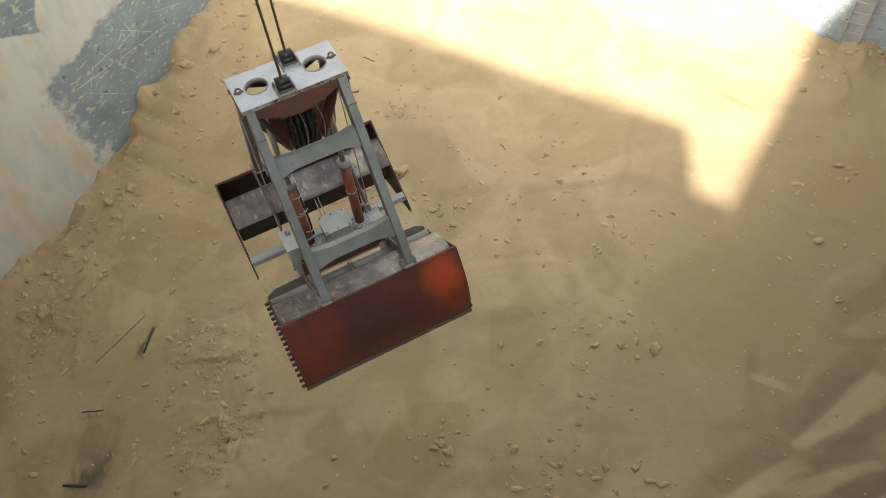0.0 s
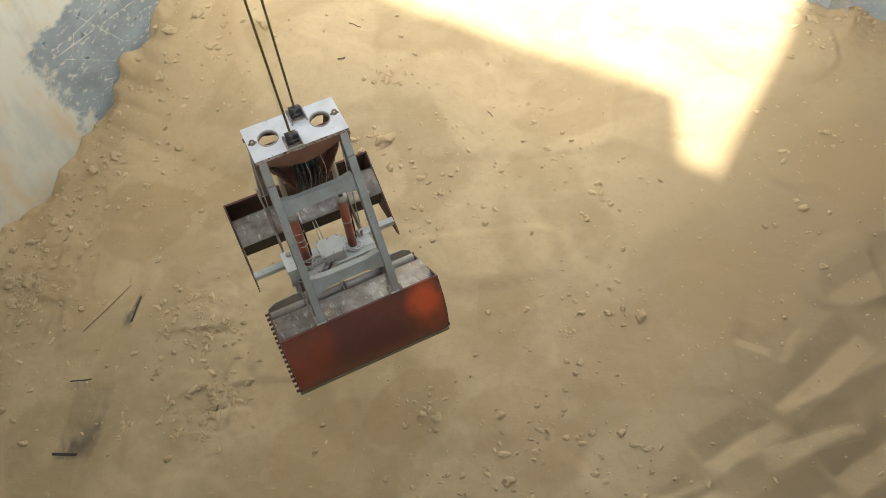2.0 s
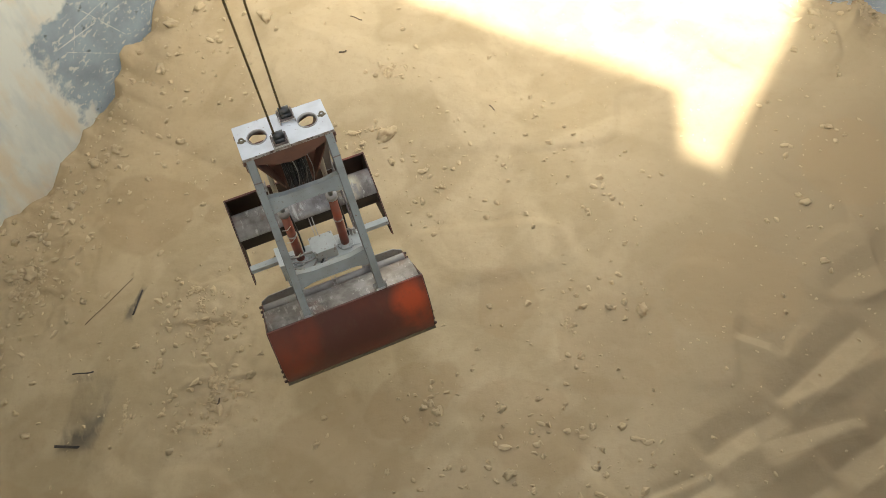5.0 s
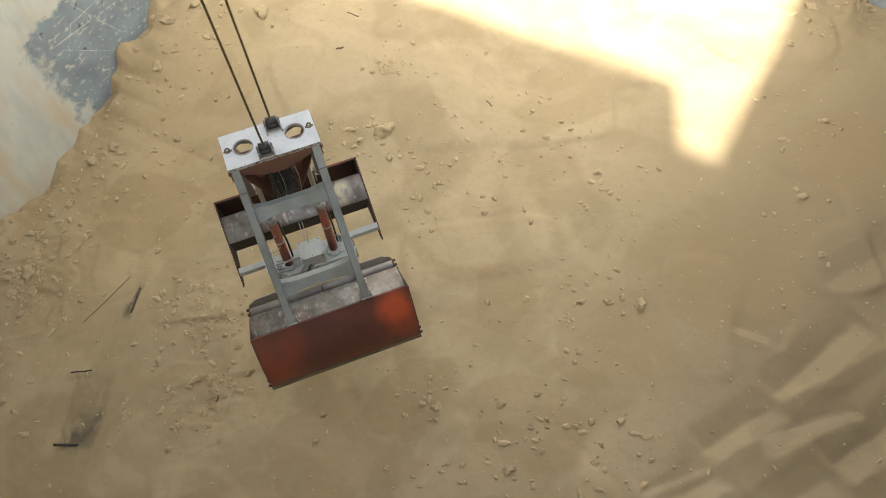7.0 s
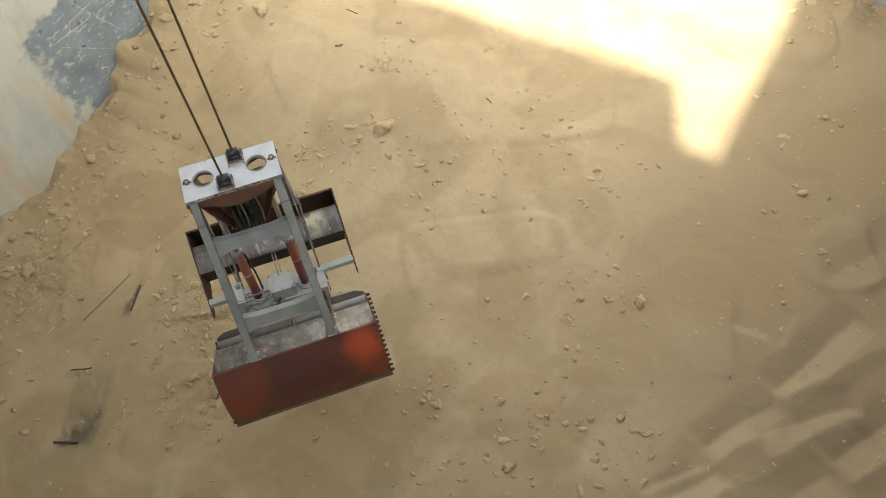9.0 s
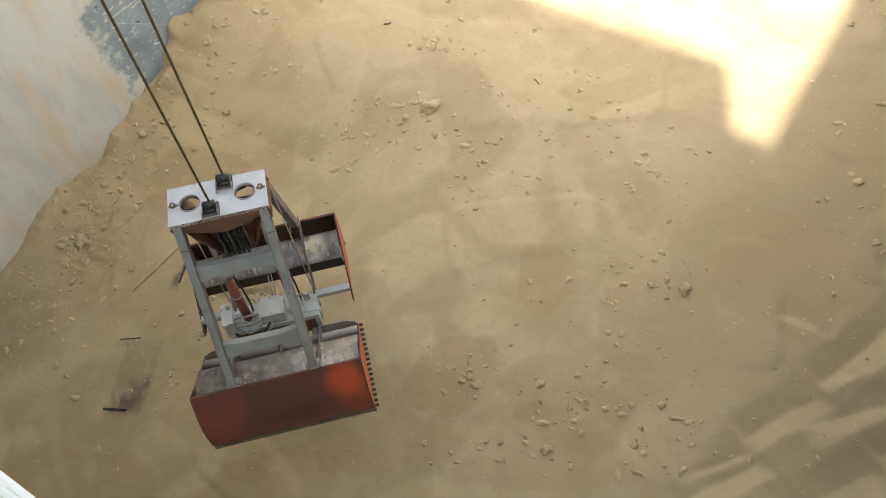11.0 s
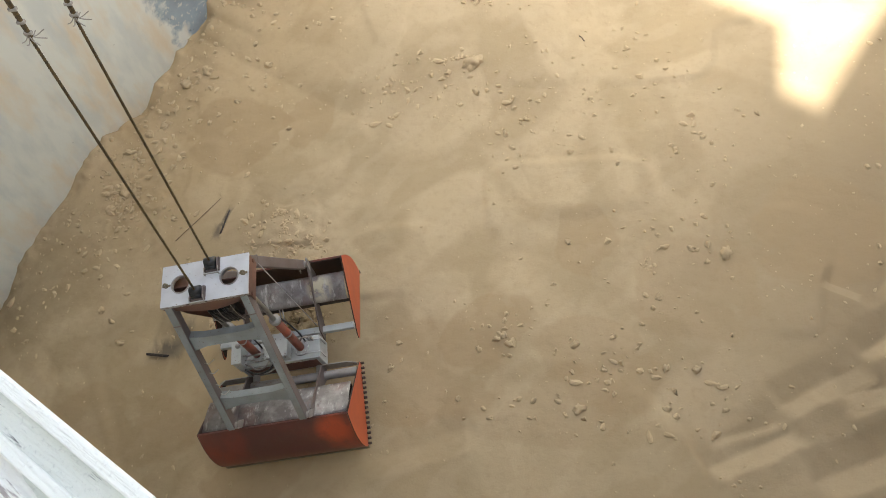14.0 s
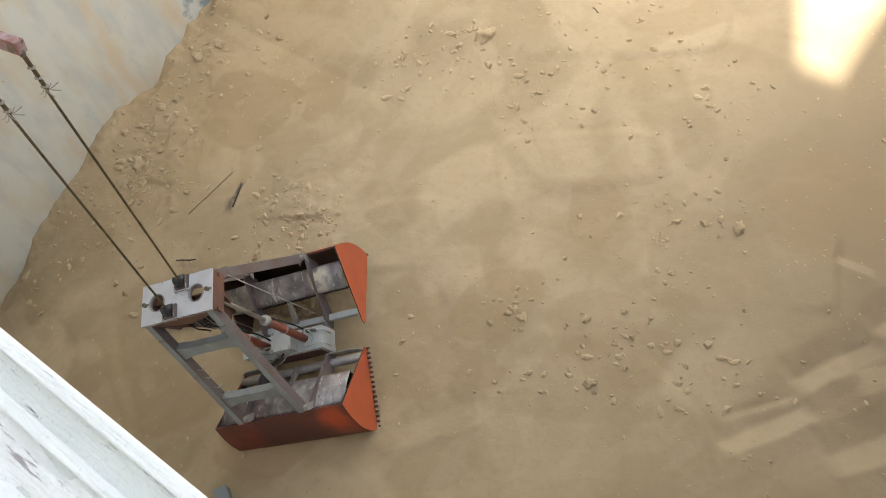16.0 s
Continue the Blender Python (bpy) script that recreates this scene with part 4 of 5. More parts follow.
def grab_beam(grab):
    """The lower beam with its hydraulic unit."""
    bm = bmesh.new()
    block(bm, (0, -0.04, -0.83), (1.58, 0.46, 0.50), None, 0.012)
    low = part("lower_beam", bm, BOXGREY, grab, "pale grey lower beam")
    for s in (-1, 1):
        bm = bmesh.new()
        block(bm, (0, -0.04 + 0.236 * s, -0.84), (1.40, 0.012, 0.34))
        part("side_plate", bm, PRIMER, low, "red-brown side plate")
        for yy in (-0.17, 0.09):
            bm = bmesh.new()
            sweep(bm, [(0.50 * s, yy, -0.578), (0.50 * s, yy, -0.545), (0.815 * s, yy, -0.545), (0.815 * s, yy, -0.86)], 0.014, 8)
            part("guard_rail", bm, BOXGREY, low, "", True)
        bm = bmesh.new()
        rod(bm, (0.64 * s, -0.52, -1.02), (0.64 * s, 0.45, -1.02), 0.07, 16)
        part("pivot_pin", bm, TUBEGREY, low, "", True)
    bm = bmesh.new()
    block(bm, (0.03, -0.06, -0.43), (0.42, 0.36, 0.26), None, 0.01)
    box = part("control_box", bm, BOXGREY, grab, "pale grey steel control box")
    bm = bmesh.new()
    block(bm, (0.03, -0.06, -0.292), (0.45, 0.39, 0.018), None, 0.005)
    part("lid", bm, BOXGREY, box)
    for x in (-0.16, 0.03, 0.22):
        for y in (-0.22, 0.10):
            bm = bmesh.new()
            rod(bm, (x, y, -0.29), (x, y, -0.262), 0.013, 6)
            part("bolt", bm, TUBEGREY, box)
    for x in (-0.14, 0.20):
        for y in (-0.25, 0.13):
            bm = bmesh.new()
            block(bm, (x, y, -0.315), (0.03, 0.03, 0.07), None, 0.004)
            part("latch", bm, TUBEGREY, box)
    bm = bmesh.new()
    block(bm, (-0.735, -0.06, -0.48), (0.17, 0.42, 0.44), None, 0.01)
    tank = part("oil_tank", bm, BOXGREY, grab, "grey oil tank at the beam's end")
    bm = bmesh.new()
    block(bm, (-0.735, -0.06, -0.252), (0.19, 0.44, 0.016), None, 0.004)
    part("lid", bm, BOXGREY, tank)
    bm = bmesh.new()
    rod(bm, (-0.70, 0.06, -0.27), (-0.70, 0.06, -0.20), 0.045, 16)
    part("filler_neck", bm, TUBEGREY, tank, "", True)
    for k, pts in enumerate((
            [(-0.15, -0.24, -0.45), (-0.28, -0.33, -0.52), (-0.45, -0.34, -0.55), (-0.60, -0.24, -0.50), (-0.74, -0.2, -0.45)],
            [(-0.05, -0.25, -0.50), (-0.22, -0.38, -0.57), (-0.48, -0.40, -0.60), (-0.68, -0.30, -0.55)],
            [(0.02, -0.24, -0.50), (-0.10, -0.36, -0.58), (-0.35, -0.42, -0.62), (-0.58, -0.36, -0.60)],
            [(-0.18, -0.10, -0.40), (-0.30, -0.12, -0.35), (-0.52, -0.10, -0.38), (-0.74, -0.08, -0.40)],
            [(-0.18, -0.18, -0.48), (-0.36, -0.22, -0.46), (-0.56, -0.16, -0.44), (-0.74, -0.15, -0.50)])):
        bm = bmesh.new()
        sweep(bm, bent(pts), (0.017, 0.02, 0.014, 0.02, 0.012)[k], 8)
        part("hose", bm, TUBEGREY if k != 1 else BLACK, grab, "", True)
    bm = bmesh.new()
    for x in (0.60, 0.66):
        rod(bm, (x, 0.10, -0.57), (x, 0.10, -0.40), 0.028, 10)
    sweep(bm, bent([(0.60, 0.10, -0.42), (0.55, 0.06, -0.30), (0.48, 0.03, -0.36)]), 0.02, 8)
    part("valve", bm, TUBEGREY, grab)


A_EDGE, B_LIP, P_INNER = (1.556, -0.155), (1.837, -1.503), (0.241, -1.212)


def shell_curve(steps=12, inset=0.0):
    """The bucket's back in section, from its upper edge to its lip."""
    (ya, za), (yb, zb) = A_EDGE, B_LIP
    out = []
    for k in range(steps + 1):
        t = k / steps
        sag = 4 * t * (1 - t) * (0.145 + 0.04 * t) - inset
        out.append((ya + (yb - ya) * t + 0.979 * sag, za + (zb - za) * t + 0.204 * sag))
    return out


def grab_jaw(grab, s):
    curve, inner = shell_curve(), shell_curve(12, 0.022)
    bm = bmesh.new()
    sheet(bm, [(s * y, z) for y, z in curve + inner[::-1]], 2.77, ((0, 0, 0), (0, 1, 0), (0, 0, 1)))
    jaw = part("jaw", bm, JAWRED, grab, "red-lead painted bucket shell, browned in the middle", True)
    jaw.data.set_sharp_from_angle(angle=radians(40))
    bm = bmesh.new()
    beam(bm, (-1.42, s * (B_LIP[0] + 0.005), B_LIP[1]), (1.42, s * (B_LIP[0] + 0.005), B_LIP[1]), 0.05, 0.07, (0, 1, 0), 0.008)
    part("cutting_lip", bm, LIP, jaw, "bare worn cutting lip")
    bm = bmesh.new()
    beam(bm, (-1.40, s * A_EDGE[0], A_EDGE[1]), (1.40, s * A_EDGE[0], A_EDGE[1]), 0.02, 0.012, (0, 1, 0), 0.003)
    part("edge_strip", bm, JAWRED, jaw)
    for e in (-1, 1):
        outline = [(s * y, z) for y, z in curve] + [(s * (P_INNER[0] + 0.05), P_INNER[1] - 0.05), (s * P_INNER[0], P_INNER[1]), (s * (P_INNER[0] + 0.04), P_INNER[1] + 0.09)]
        bm = bmesh.new()
        sheet(bm, outline, 0.016, ((1.396 * e, 0, 0), (0, 1, 0), (0, 0, 1)))
        plate = part("end_plate", bm, ORANGE, jaw, "orange painted end plate")
        plate.data.materials.append(RUSTSHADE)
        for p in plate.data.polygons:
            p.material_index = 0 if abs(p.normal.x) > 0.6 else 1
        # rib between the hinge and the pivot
        bm = bmesh.new()
        sheet(bm, [(s * y, z) for y, z in ((1.53, -0.17), (1.38, -0.13), (0.95, -0.42), (0.36, -0.80), (0.26, -1.12), (0.50, -1.16), (0.95, -0.72), (1.50, -0.60))], 0.026,
              ((0.735 * e, 0, 0), (0, 1, 0), (0, 0, 1)))
        part("rib", bm, ARMBROWN, jaw, "dusty brown-grey rib")
        bm = bmesh.new()
        for x in (0.56, 0.75):
            sheet(bm, [(s * 1.53, -0.20), (s * 1.36, -0.24), (s * 1.45, -0.01), (s * 1.51, 0.03), (s * 1.57, 0.0)], 0.022, ((x * e, 0, 0), (0, 1, 0), (0, 0, 1)))
        part("hinge_bracket", bm, TUBEGREY, jaw)
        bm = bmesh.new()
        block(bm, (0.655 * e, s * 1.50, -0.175), (0.17, 0.09, 0.04), None, 0.01)
        part("hinge_foot", bm, PALE, jaw, "pale grey welded foot")
        if s < 0:
            bm = bmesh.new()
            sheet(bm, [(0.74 * e, -1.12), (1.38 * e, -1.12), (1.38 * e, -0.99), (1.22 * e, -0.87), (0.74 * e, -0.85)], 0.016, ((0, s * 0.33, 0), (1, 0, 0), (0, 0, 1)))
            part("end_flap", bm, TUBEGREY, jaw)
        if s < 0:
            peg = None
            for k in range(17):
                t = (k + 0.4) / 17
                if peg is None:
                    b2 = bmesh.new()
                    block(b2, (0, 0, 0), (0.11, 0.042, 0.05), None, 0.01)
                    peg = mesh_of("tooth", b2, RUSTSHADE)
                ob = new("tooth", peg)
                ob.parent = jaw
                ob.matrix_basis = Matrix.Translation((1.415 * e, s * (P_INNER[0] + (B_LIP[0] - P_INNER[0]) * t), P_INNER[1] + (B_LIP[1] - P_INNER[1]) * t))
    # added linings: rust-brown, darkened in colour for the shade inside the bucket
    bm = bmesh.new()
    liner = shell_curve(12, 0.026) + shell_curve(12, 0.034)[::-1]
    sheet(bm, [(s * y, z) for y, z in liner], 2.74, ((0, 0, 0), (0, 1, 0), (0, 0, 1)))
    part("liner", bm, RUSTSHADE, jaw, "rust-brown inside of the shell, darkened for its shade", True)
    for e in (-1, 1):
        bm = bmesh.new()
        inside = [(s * y, z) for y, z in shell_curve(12, 0.03)] + [(s * (P_INNER[0] + 0.06), P_INNER[1] - 0.03), (s * (P_INNER[0] + 0.06), P_INNER[1] + 0.07)]
        sheet(bm, inside, 0.008, ((1.380 * e, 0, 0), (0, 1, 0), (0, 0, 1)))
        part("end_liner", bm, RUSTSHADE, jaw, "rust-brown inside of the end plate, darkened for its shade")
    bm = bmesh.new()
    y0 = 1.33 if s > 0 else 1.51
    top = []
    for k in range(9):
        t = k / 8
        top.append((s * (0.84 + (y0 - 0.84) * t), -0.568 + 0.424 * (y0 - 0.84) * t + 0.16 * t * (1 - t)))
    sheet(bm, top + [(y, z - 0.016) for y, z in top[::-1]], 2.74, ((0, 0, 0), (0, 1, 0), (0, 0, 1)))
    part("inner_plate", bm, DUSTY, jaw, "scoured dusty grey inner plate", True)
    jaw.children[-1].data.set_sharp_from_angle(angle=radians(40))
    # the plate's near-black colour stands for the shade under the inner plate
    bm = bmesh.new()
    sheet(bm, [(-1.36, 0), (1.36, 0), (1.36, 0.52), (-1.36, 0.52)], 0.016, ((0, s * 0.85, -0.575), (1, 0, 0), (0, 0.32 * s, -0.947)))
    part("box_plate", bm, BOXSHADE, jaw, "box plate, its shade coloured black")
    bm = bmesh.new()
    if s < 0:
        rod(bm, (-1.37, s * 0.50, -1.0), (1.37, s * 0.50, -1.0), 0.085, 20)
        part("tie_tube", bm, TUBEGREY, jaw, "dusty grey tube", True)
    else:
        block(bm, (0, s * 0.44, -0.99), (2.76, 0.13, 0.11), None, 0.012)
        part("tie_bar", bm, BOXGREY, jaw, "pale scuffed square bar")
    bm = bmesh.new()
    for x in (-0.03, 0.03):
        sheet(bm, [(s * 1.25, -0.38), (s * 0.62, -0.76), (s * 0.44, -0.86), (s * 0.46, -1.02), (s * 0.9, -0.62)], 0.014, ((x, 0, 0), (0, 1, 0), (0, 0, 1)))
    part("centre_rib", bm, TUBEGREY, jaw)


SOCKETS = ((-0.10, -0.22), (0.12, 0.24))


def build_grab():
    grab = thing("clamshell_grab", "open grey and red clamshell grab hanging over the sand", "grab")
    grab_head(grab)
    for sy in (-1, 1):
        for sx in (-1, 1):
            grab_arm(grab, sx, sy)
    grab_tie(grab, -0.60, 1.80, -1, 0.19)
    grab_tie(grab, -1.23, 0.54, -1, 0.19)
    for s in (-1, 1):
        grab_cylinder(grab, s)
    grab_beam(grab)
    for s in (-1, 1):
        bm = bmesh.new()
        rod(bm, (0.70 * s, 0.36, 2.25), (0.735 * s, 0.40, -0.62), 0.010, 8)
        part("guide_rod", bm, TUBEGREY, grab, "thin bare steel rod", True)
    for s in (-1, 1):
        grab_jaw(grab, s)
    return grab


GRAB = build_grab()
ROPE_LENGTHS = (5.70, 5.42)


def build_rope(length):
    """A wire rope from its lower end upward, with the clamped, fraying splice at its top."""
    rope = thing("wire_rope", "dark greased wire rope holding the grab", "rope", "hoisting ropes")
    bm = bmesh.new()
    for k in range(3):
        pts = [(0.008 * math.cos(i * 0.8 + 2.094 * k), 0.008 * math.sin(i * 0.8 + 2.094 * k), length * i / 420) for i in range(421)]
        sweep(bm, pts, 0.0115, 6)
    part("strand_lay", bm, ROPE, rope, "", True)
    bm = bmesh.new()
    rod(bm, (0.018, 0, length - 0.55), (0.018, 0, length - 0.02), 0.022, 10)
    part("splice", bm, ROPE, rope)
    for z in (0.50, 0.36, 0.20):
        bm = bmesh.new()
        block(bm, (0.01, 0, length - z), (0.085, 0.05, 0.035), None, 0.008)
        part("rope_clip", bm, FRAY, rope, "grey rope clip")
    for k in range(7):
        t = 0.9 * k
        bm = bmesh.new()
        sweep(bm, bent([(0.015, 0, length - 0.50), (0.05 * math.cos(t), 0.05 * math.sin(t), length - 0.56 - 0.02 * (k % 3)),
                        (0.13 * math.cos(t) + 0.04, 0.13 * math.sin(t), length - 0.58 + 0.03 * (k % 2))], 4), 0.006, 5)
        part("frayed_strand", bm, FRAY, rope, "pale frayed strand")
    return rope


def build_spreader():
    """The short lifting beam that carries both ropes."""
    spreader = thing("lifting_beam", "chipped red and pale painted steel lifting beam", "lifting beam")
    for y in (-0.28, 0.28):
        bm = bmesh.new()
        block(bm, (-0.36, y, 0.10), (0.80, 0.13, 0.16), None, 0.012)
        arm = part("beam_arm", bm, SPREAD, spreader)
        bm = bmesh.new()
        rod(bm, (-0.04, y - 0.085, 0.10), (-0.04, y + 0.085, 0.10), 0.045, 14)
        part("pin", bm, LIP, arm, "", True)
        bm = bmesh.new()
        ring(bm, (0, 0, -0.014), 0.03, 0.058, 0.028, 18)
        bm.transform(Matrix.Translation((0.0, y, 0.02)) @ Matrix.Rotation(radians(90), 4, "X"))
        part("shackle", bm, LIP, arm)
    bm = bmesh.new()
    block(bm, (-0.80, 0, 0.10), (0.14, 0.70, 0.20), None, 0.015)
    part("cross_beam", bm, SPREAD, spreader)
    bm = bmesh.new()
    sweep(bm, [(-0.80, 0, 0.18), (-0.80, -0.25, 0.6), (-0.80, -6.0, 12.0)], 0.03, 10)
    part("hoist_rope", bm, ROPE, spreader, "dark hoist rope", True)
    return spreader


ROPES = [build_rope(length) for length in ROPE_LENGTHS]
SPREADER = build_spreader()


# ---- loose things on the sand ----
def clod_mesh(name, size, seed, squash=0.6):
    bm = bmesh.new()
    bmesh.ops.create_icosphere(bm, subdivisions=3, radius=1.0)
    off = Vector((seed * 3.7, seed * 1.3, seed * 2.1))
    for v in bm.verts:
        v.co *= 1 + 0.7 * noise.noise(v.co * 1.1 + off) + 0.45 * noise.noise(v.co * 2.4 + off) + 0.30 * noise.noise(v.co * 5.0 + off)
        v.co = Vector((v.co.x * size * 1.2, v.co.y * size * 0.85, v.co.z * size * squash))
    return mesh_of(name, bm, CLOD, True)


# clods that stand out, group by group: x, y and half-width
CLODS_BY_WALL = (
    (-6.55, 17.78, 0.15), (-5.80, 18.10, 0.15), (-6.89, 16.59, 0.16), (-7.52, 17.22, 0.09), (-6.66, 16.90, 0.07), (-6.40, 16.85, 0.07), (-3.96, 17.39, 0.18), (-3.69, 16.87, 0.07), (-5.30, 17.04, 0.07), (-5.28, 15.20, 0.05), (-4.95, 15.17, 0.06),
    (-6.84, 15.92, 0.07), (-6.15, 15.81, 0.06), (-6.75, 15.16, 0.07), (-6.71, 14.73, 0.06), (-6.37, 14.49, 0.10), (-6.99, 14.30, 0.06), (-7.95, 15.46, 0.07), (-8.16, 14.68, 0.13), (-8.72, 14.40, 0.16), (-8.96, 13.67, 0.10), (-9.22, 13.23, 0.11),
    (-9.59, 12.99, 0.12), (-8.47, 12.07, 0.06), (-8.21, 13.15, 0.06), (-7.91, 13.04, 0.07), (-7.18, 13.55, 0.08), (-5.72, 12.51, 0.07), (-6.05, 12.11, 0.05), (-5.49, 13.75, 0.06), (-10.12, 12.53, 0.10), (-10.54, 12.37, 0.11), (-9.87, 12.41, 0.08),
)
CLODS_AHEAD = (
    (-0.14, 15.94, 0.06), (-0.43, 16.50, 0.06), (-1.08, 13.56, 0.21), (-1.68, 13.36, 0.08), (-1.03, 12.87, 0.09), (-0.50, 12.99, 0.05), (-0.24, 12.59, 0.06), (-0.16, 12.42, 0.06), (0.22, 12.62, 0.05), (0.42, 12.56, 0.05), (-0.02, 12.08, 0.05),
    (-0.39, 11.69, 0.07), (-0.26, 11.32, 0.06), (-0.20, 10.74, 0.06), (1.74, 15.93, 0.06), (2.21, 16.05, 0.04), (2.66, 13.95, 0.06), (2.30, 13.34, 0.06), (3.28, 13.46, 0.06), (3.58, 13.41, 0.04), (1.53, 12.79, 0.04), (1.65, 12.53, 0.05),
    (2.62, 12.49, 0.05), (1.32, 11.48, 0.06), (1.07, 11.57, 0.05), (2.64, 10.64, 0.04), (2.06, 10.59, 0.06),
)
CLODS_FAR = (
    (10.69, 16.55, 0.15), (12.02, 16.26, 0.10), (11.82, 16.38, 0.07), (10.81, 15.66, 0.07), (10.20, 15.52, 0.07), (9.59, 15.15, 0.07), (10.43, 14.20, 0.05), (8.42, 13.57, 0.05), (9.43, 13.62, 0.04), (9.56, 12.55, 0.09), (9.42, 12.58, 0.05),
    (9.57, 12.07, 0.06), (8.19, 10.66, 0.06), (8.28, 10.40, 0.11), (8.76, 10.20, 0.06), (7.30, 10.09, 0.06), (7.53, 10.10, 0.06), (8.34, 9.69, 0.04), (5.79, 10.02, 0.04), (4.01, 9.89, 0.06), (3.82, 11.29, 0.05), (4.01, 11.16, 0.06),
    (4.17, 10.98, 0.05), (5.31, 11.79, 0.06), (4.88, 11.88, 0.05), (4.60, 12.53, 0.05),
)
CLODS_BITTEN = (
    (-6.45, 8.43, 0.10), (-6.56, 8.27, 0.05), (-6.12, 8.79, 0.06), (-7.06, 8.99, 0.07), (-6.40, 8.72, 0.06), (-7.71, 8.82, 0.05), (-9.49, 8.59, 0.06), (-10.31, 9.10, 0.06), (-10.15, 8.27, 0.08), (-9.86, 7.97, 0.07), (-9.55, 7.45, 0.09),
    (-10.00, 10.30, 0.09), (-8.83, 9.91, 0.06), (-8.47, 10.33, 0.08), (-10.53, 11.37, 0.11), (-10.34, 10.90, 0.12), (-9.98, 11.39, 0.18), (-9.97, 9.70, 0.06), (-8.93, 11.55, 0.06), (-4.95, 10.54, 0.04), (-4.49, 9.69, 0.05), (-4.13, 8.20, 0.05),
    (-4.36, 7.78, 0.08), (-4.59, 8.40, 0.07), (-4.23, 6.77, 0.05), (-6.20, 10.49, 0.06), (-5.96, 6.33, 0.08), (-5.15, 7.72, 0.11), (-5.09, 7.13, 0.10), (-7.41, 6.74, 0.05), (-6.70, 11.38, 0.07),
)
CLODS_MIDDLE = (
    (0.82, 8.74, 0.06), (2.70, 8.71, 0.05), (2.78, 8.41, 0.08), (2.54, 7.31, 0.06), (2.40, 7.08, 0.05), (2.13, 6.72, 0.05), (1.54, 6.46, 0.06), (0.74, 6.32, 0.09), (-0.63, 6.57, 0.07), (-0.53, 6.38, 0.08), (-0.78, 6.50, 0.08),
    (-0.61, 6.89, 0.05), (-1.14, 6.30, 0.06), (-2.80, 6.59, 0.06), (-2.96, 6.04, 0.07), (-1.58, 5.30, 0.05), (-1.09, 5.06, 0.05), (-0.97, 4.88, 0.05), (-0.40, 5.23, 0.05), (-0.11, 5.19, 0.06), (0.36, 5.28, 0.04), (0.75, 5.00, 0.10),
    (0.81, 4.80, 0.05), (0.66, 5.75, 0.05), (1.27, 5.77, 0.05), (0.43, 7.72, 0.05), (-0.04, 7.17, 0.04), (0.34, 6.15, 0.03), (1.60, 5.75, 0.04), (-3.06, 5.32, 0.04),
)
CLODS_SLIPPED = (
    (4.01, 8.19, 0.13), (3.66, 8.41, 0.07), (3.34, 8.33, 0.07), (3.61, 8.02, 0.05), (3.04, 5.71, 0.09), (3.40, 5.36, 0.07), (2.37, 4.95, 0.07), (3.85, 4.70, 0.04), (3.83, 6.38, 0.04), (4.94, 7.29, 0.03), (5.54, 7.51, 0.03),
    (5.32, 6.22, 0.03), (6.91, 7.72, 0.05), (7.02, 8.14, 0.05), (8.09, 8.81, 0.08), (8.15, 8.57, 0.05), (8.70, 8.40, 0.04), (4.70, 5.28, 0.04), (3.45, 4.88, 0.05), (2.47, 5.77, 0.07), (2.58, 5.29, 0.06),
)


def put_clods():
    shapes = [clod_mesh("sand_clod", 1.0, k + 1, 0.42 + 0.05 * (k % 4)) for k in range(12)]
    k = 0
    for group in (CLODS_BY_WALL, CLODS_AHEAD, CLODS_FAR, CLODS_BITTEN, CLODS_MIDDLE, CLODS_SLIPPED):
        for x, y, r in group:
            ob = new("sand_clod", shapes[(k * 5) % 12])
            ob.matrix_world = pose(x, y, ground_at(x, y) + 0.02 * r, 9 * math.sin(k), 9 * math.cos(2 * k), 47 * k) @ Matrix.Diagonal((1.0 * r, 1.0 * r, 1.1 * r, 1))
            tagged(ob, "large crumbling tan sand clod" if r > 0.12 else "small dry tan sand clod", "clod", "loose clods")
            k += 1


put_clods()


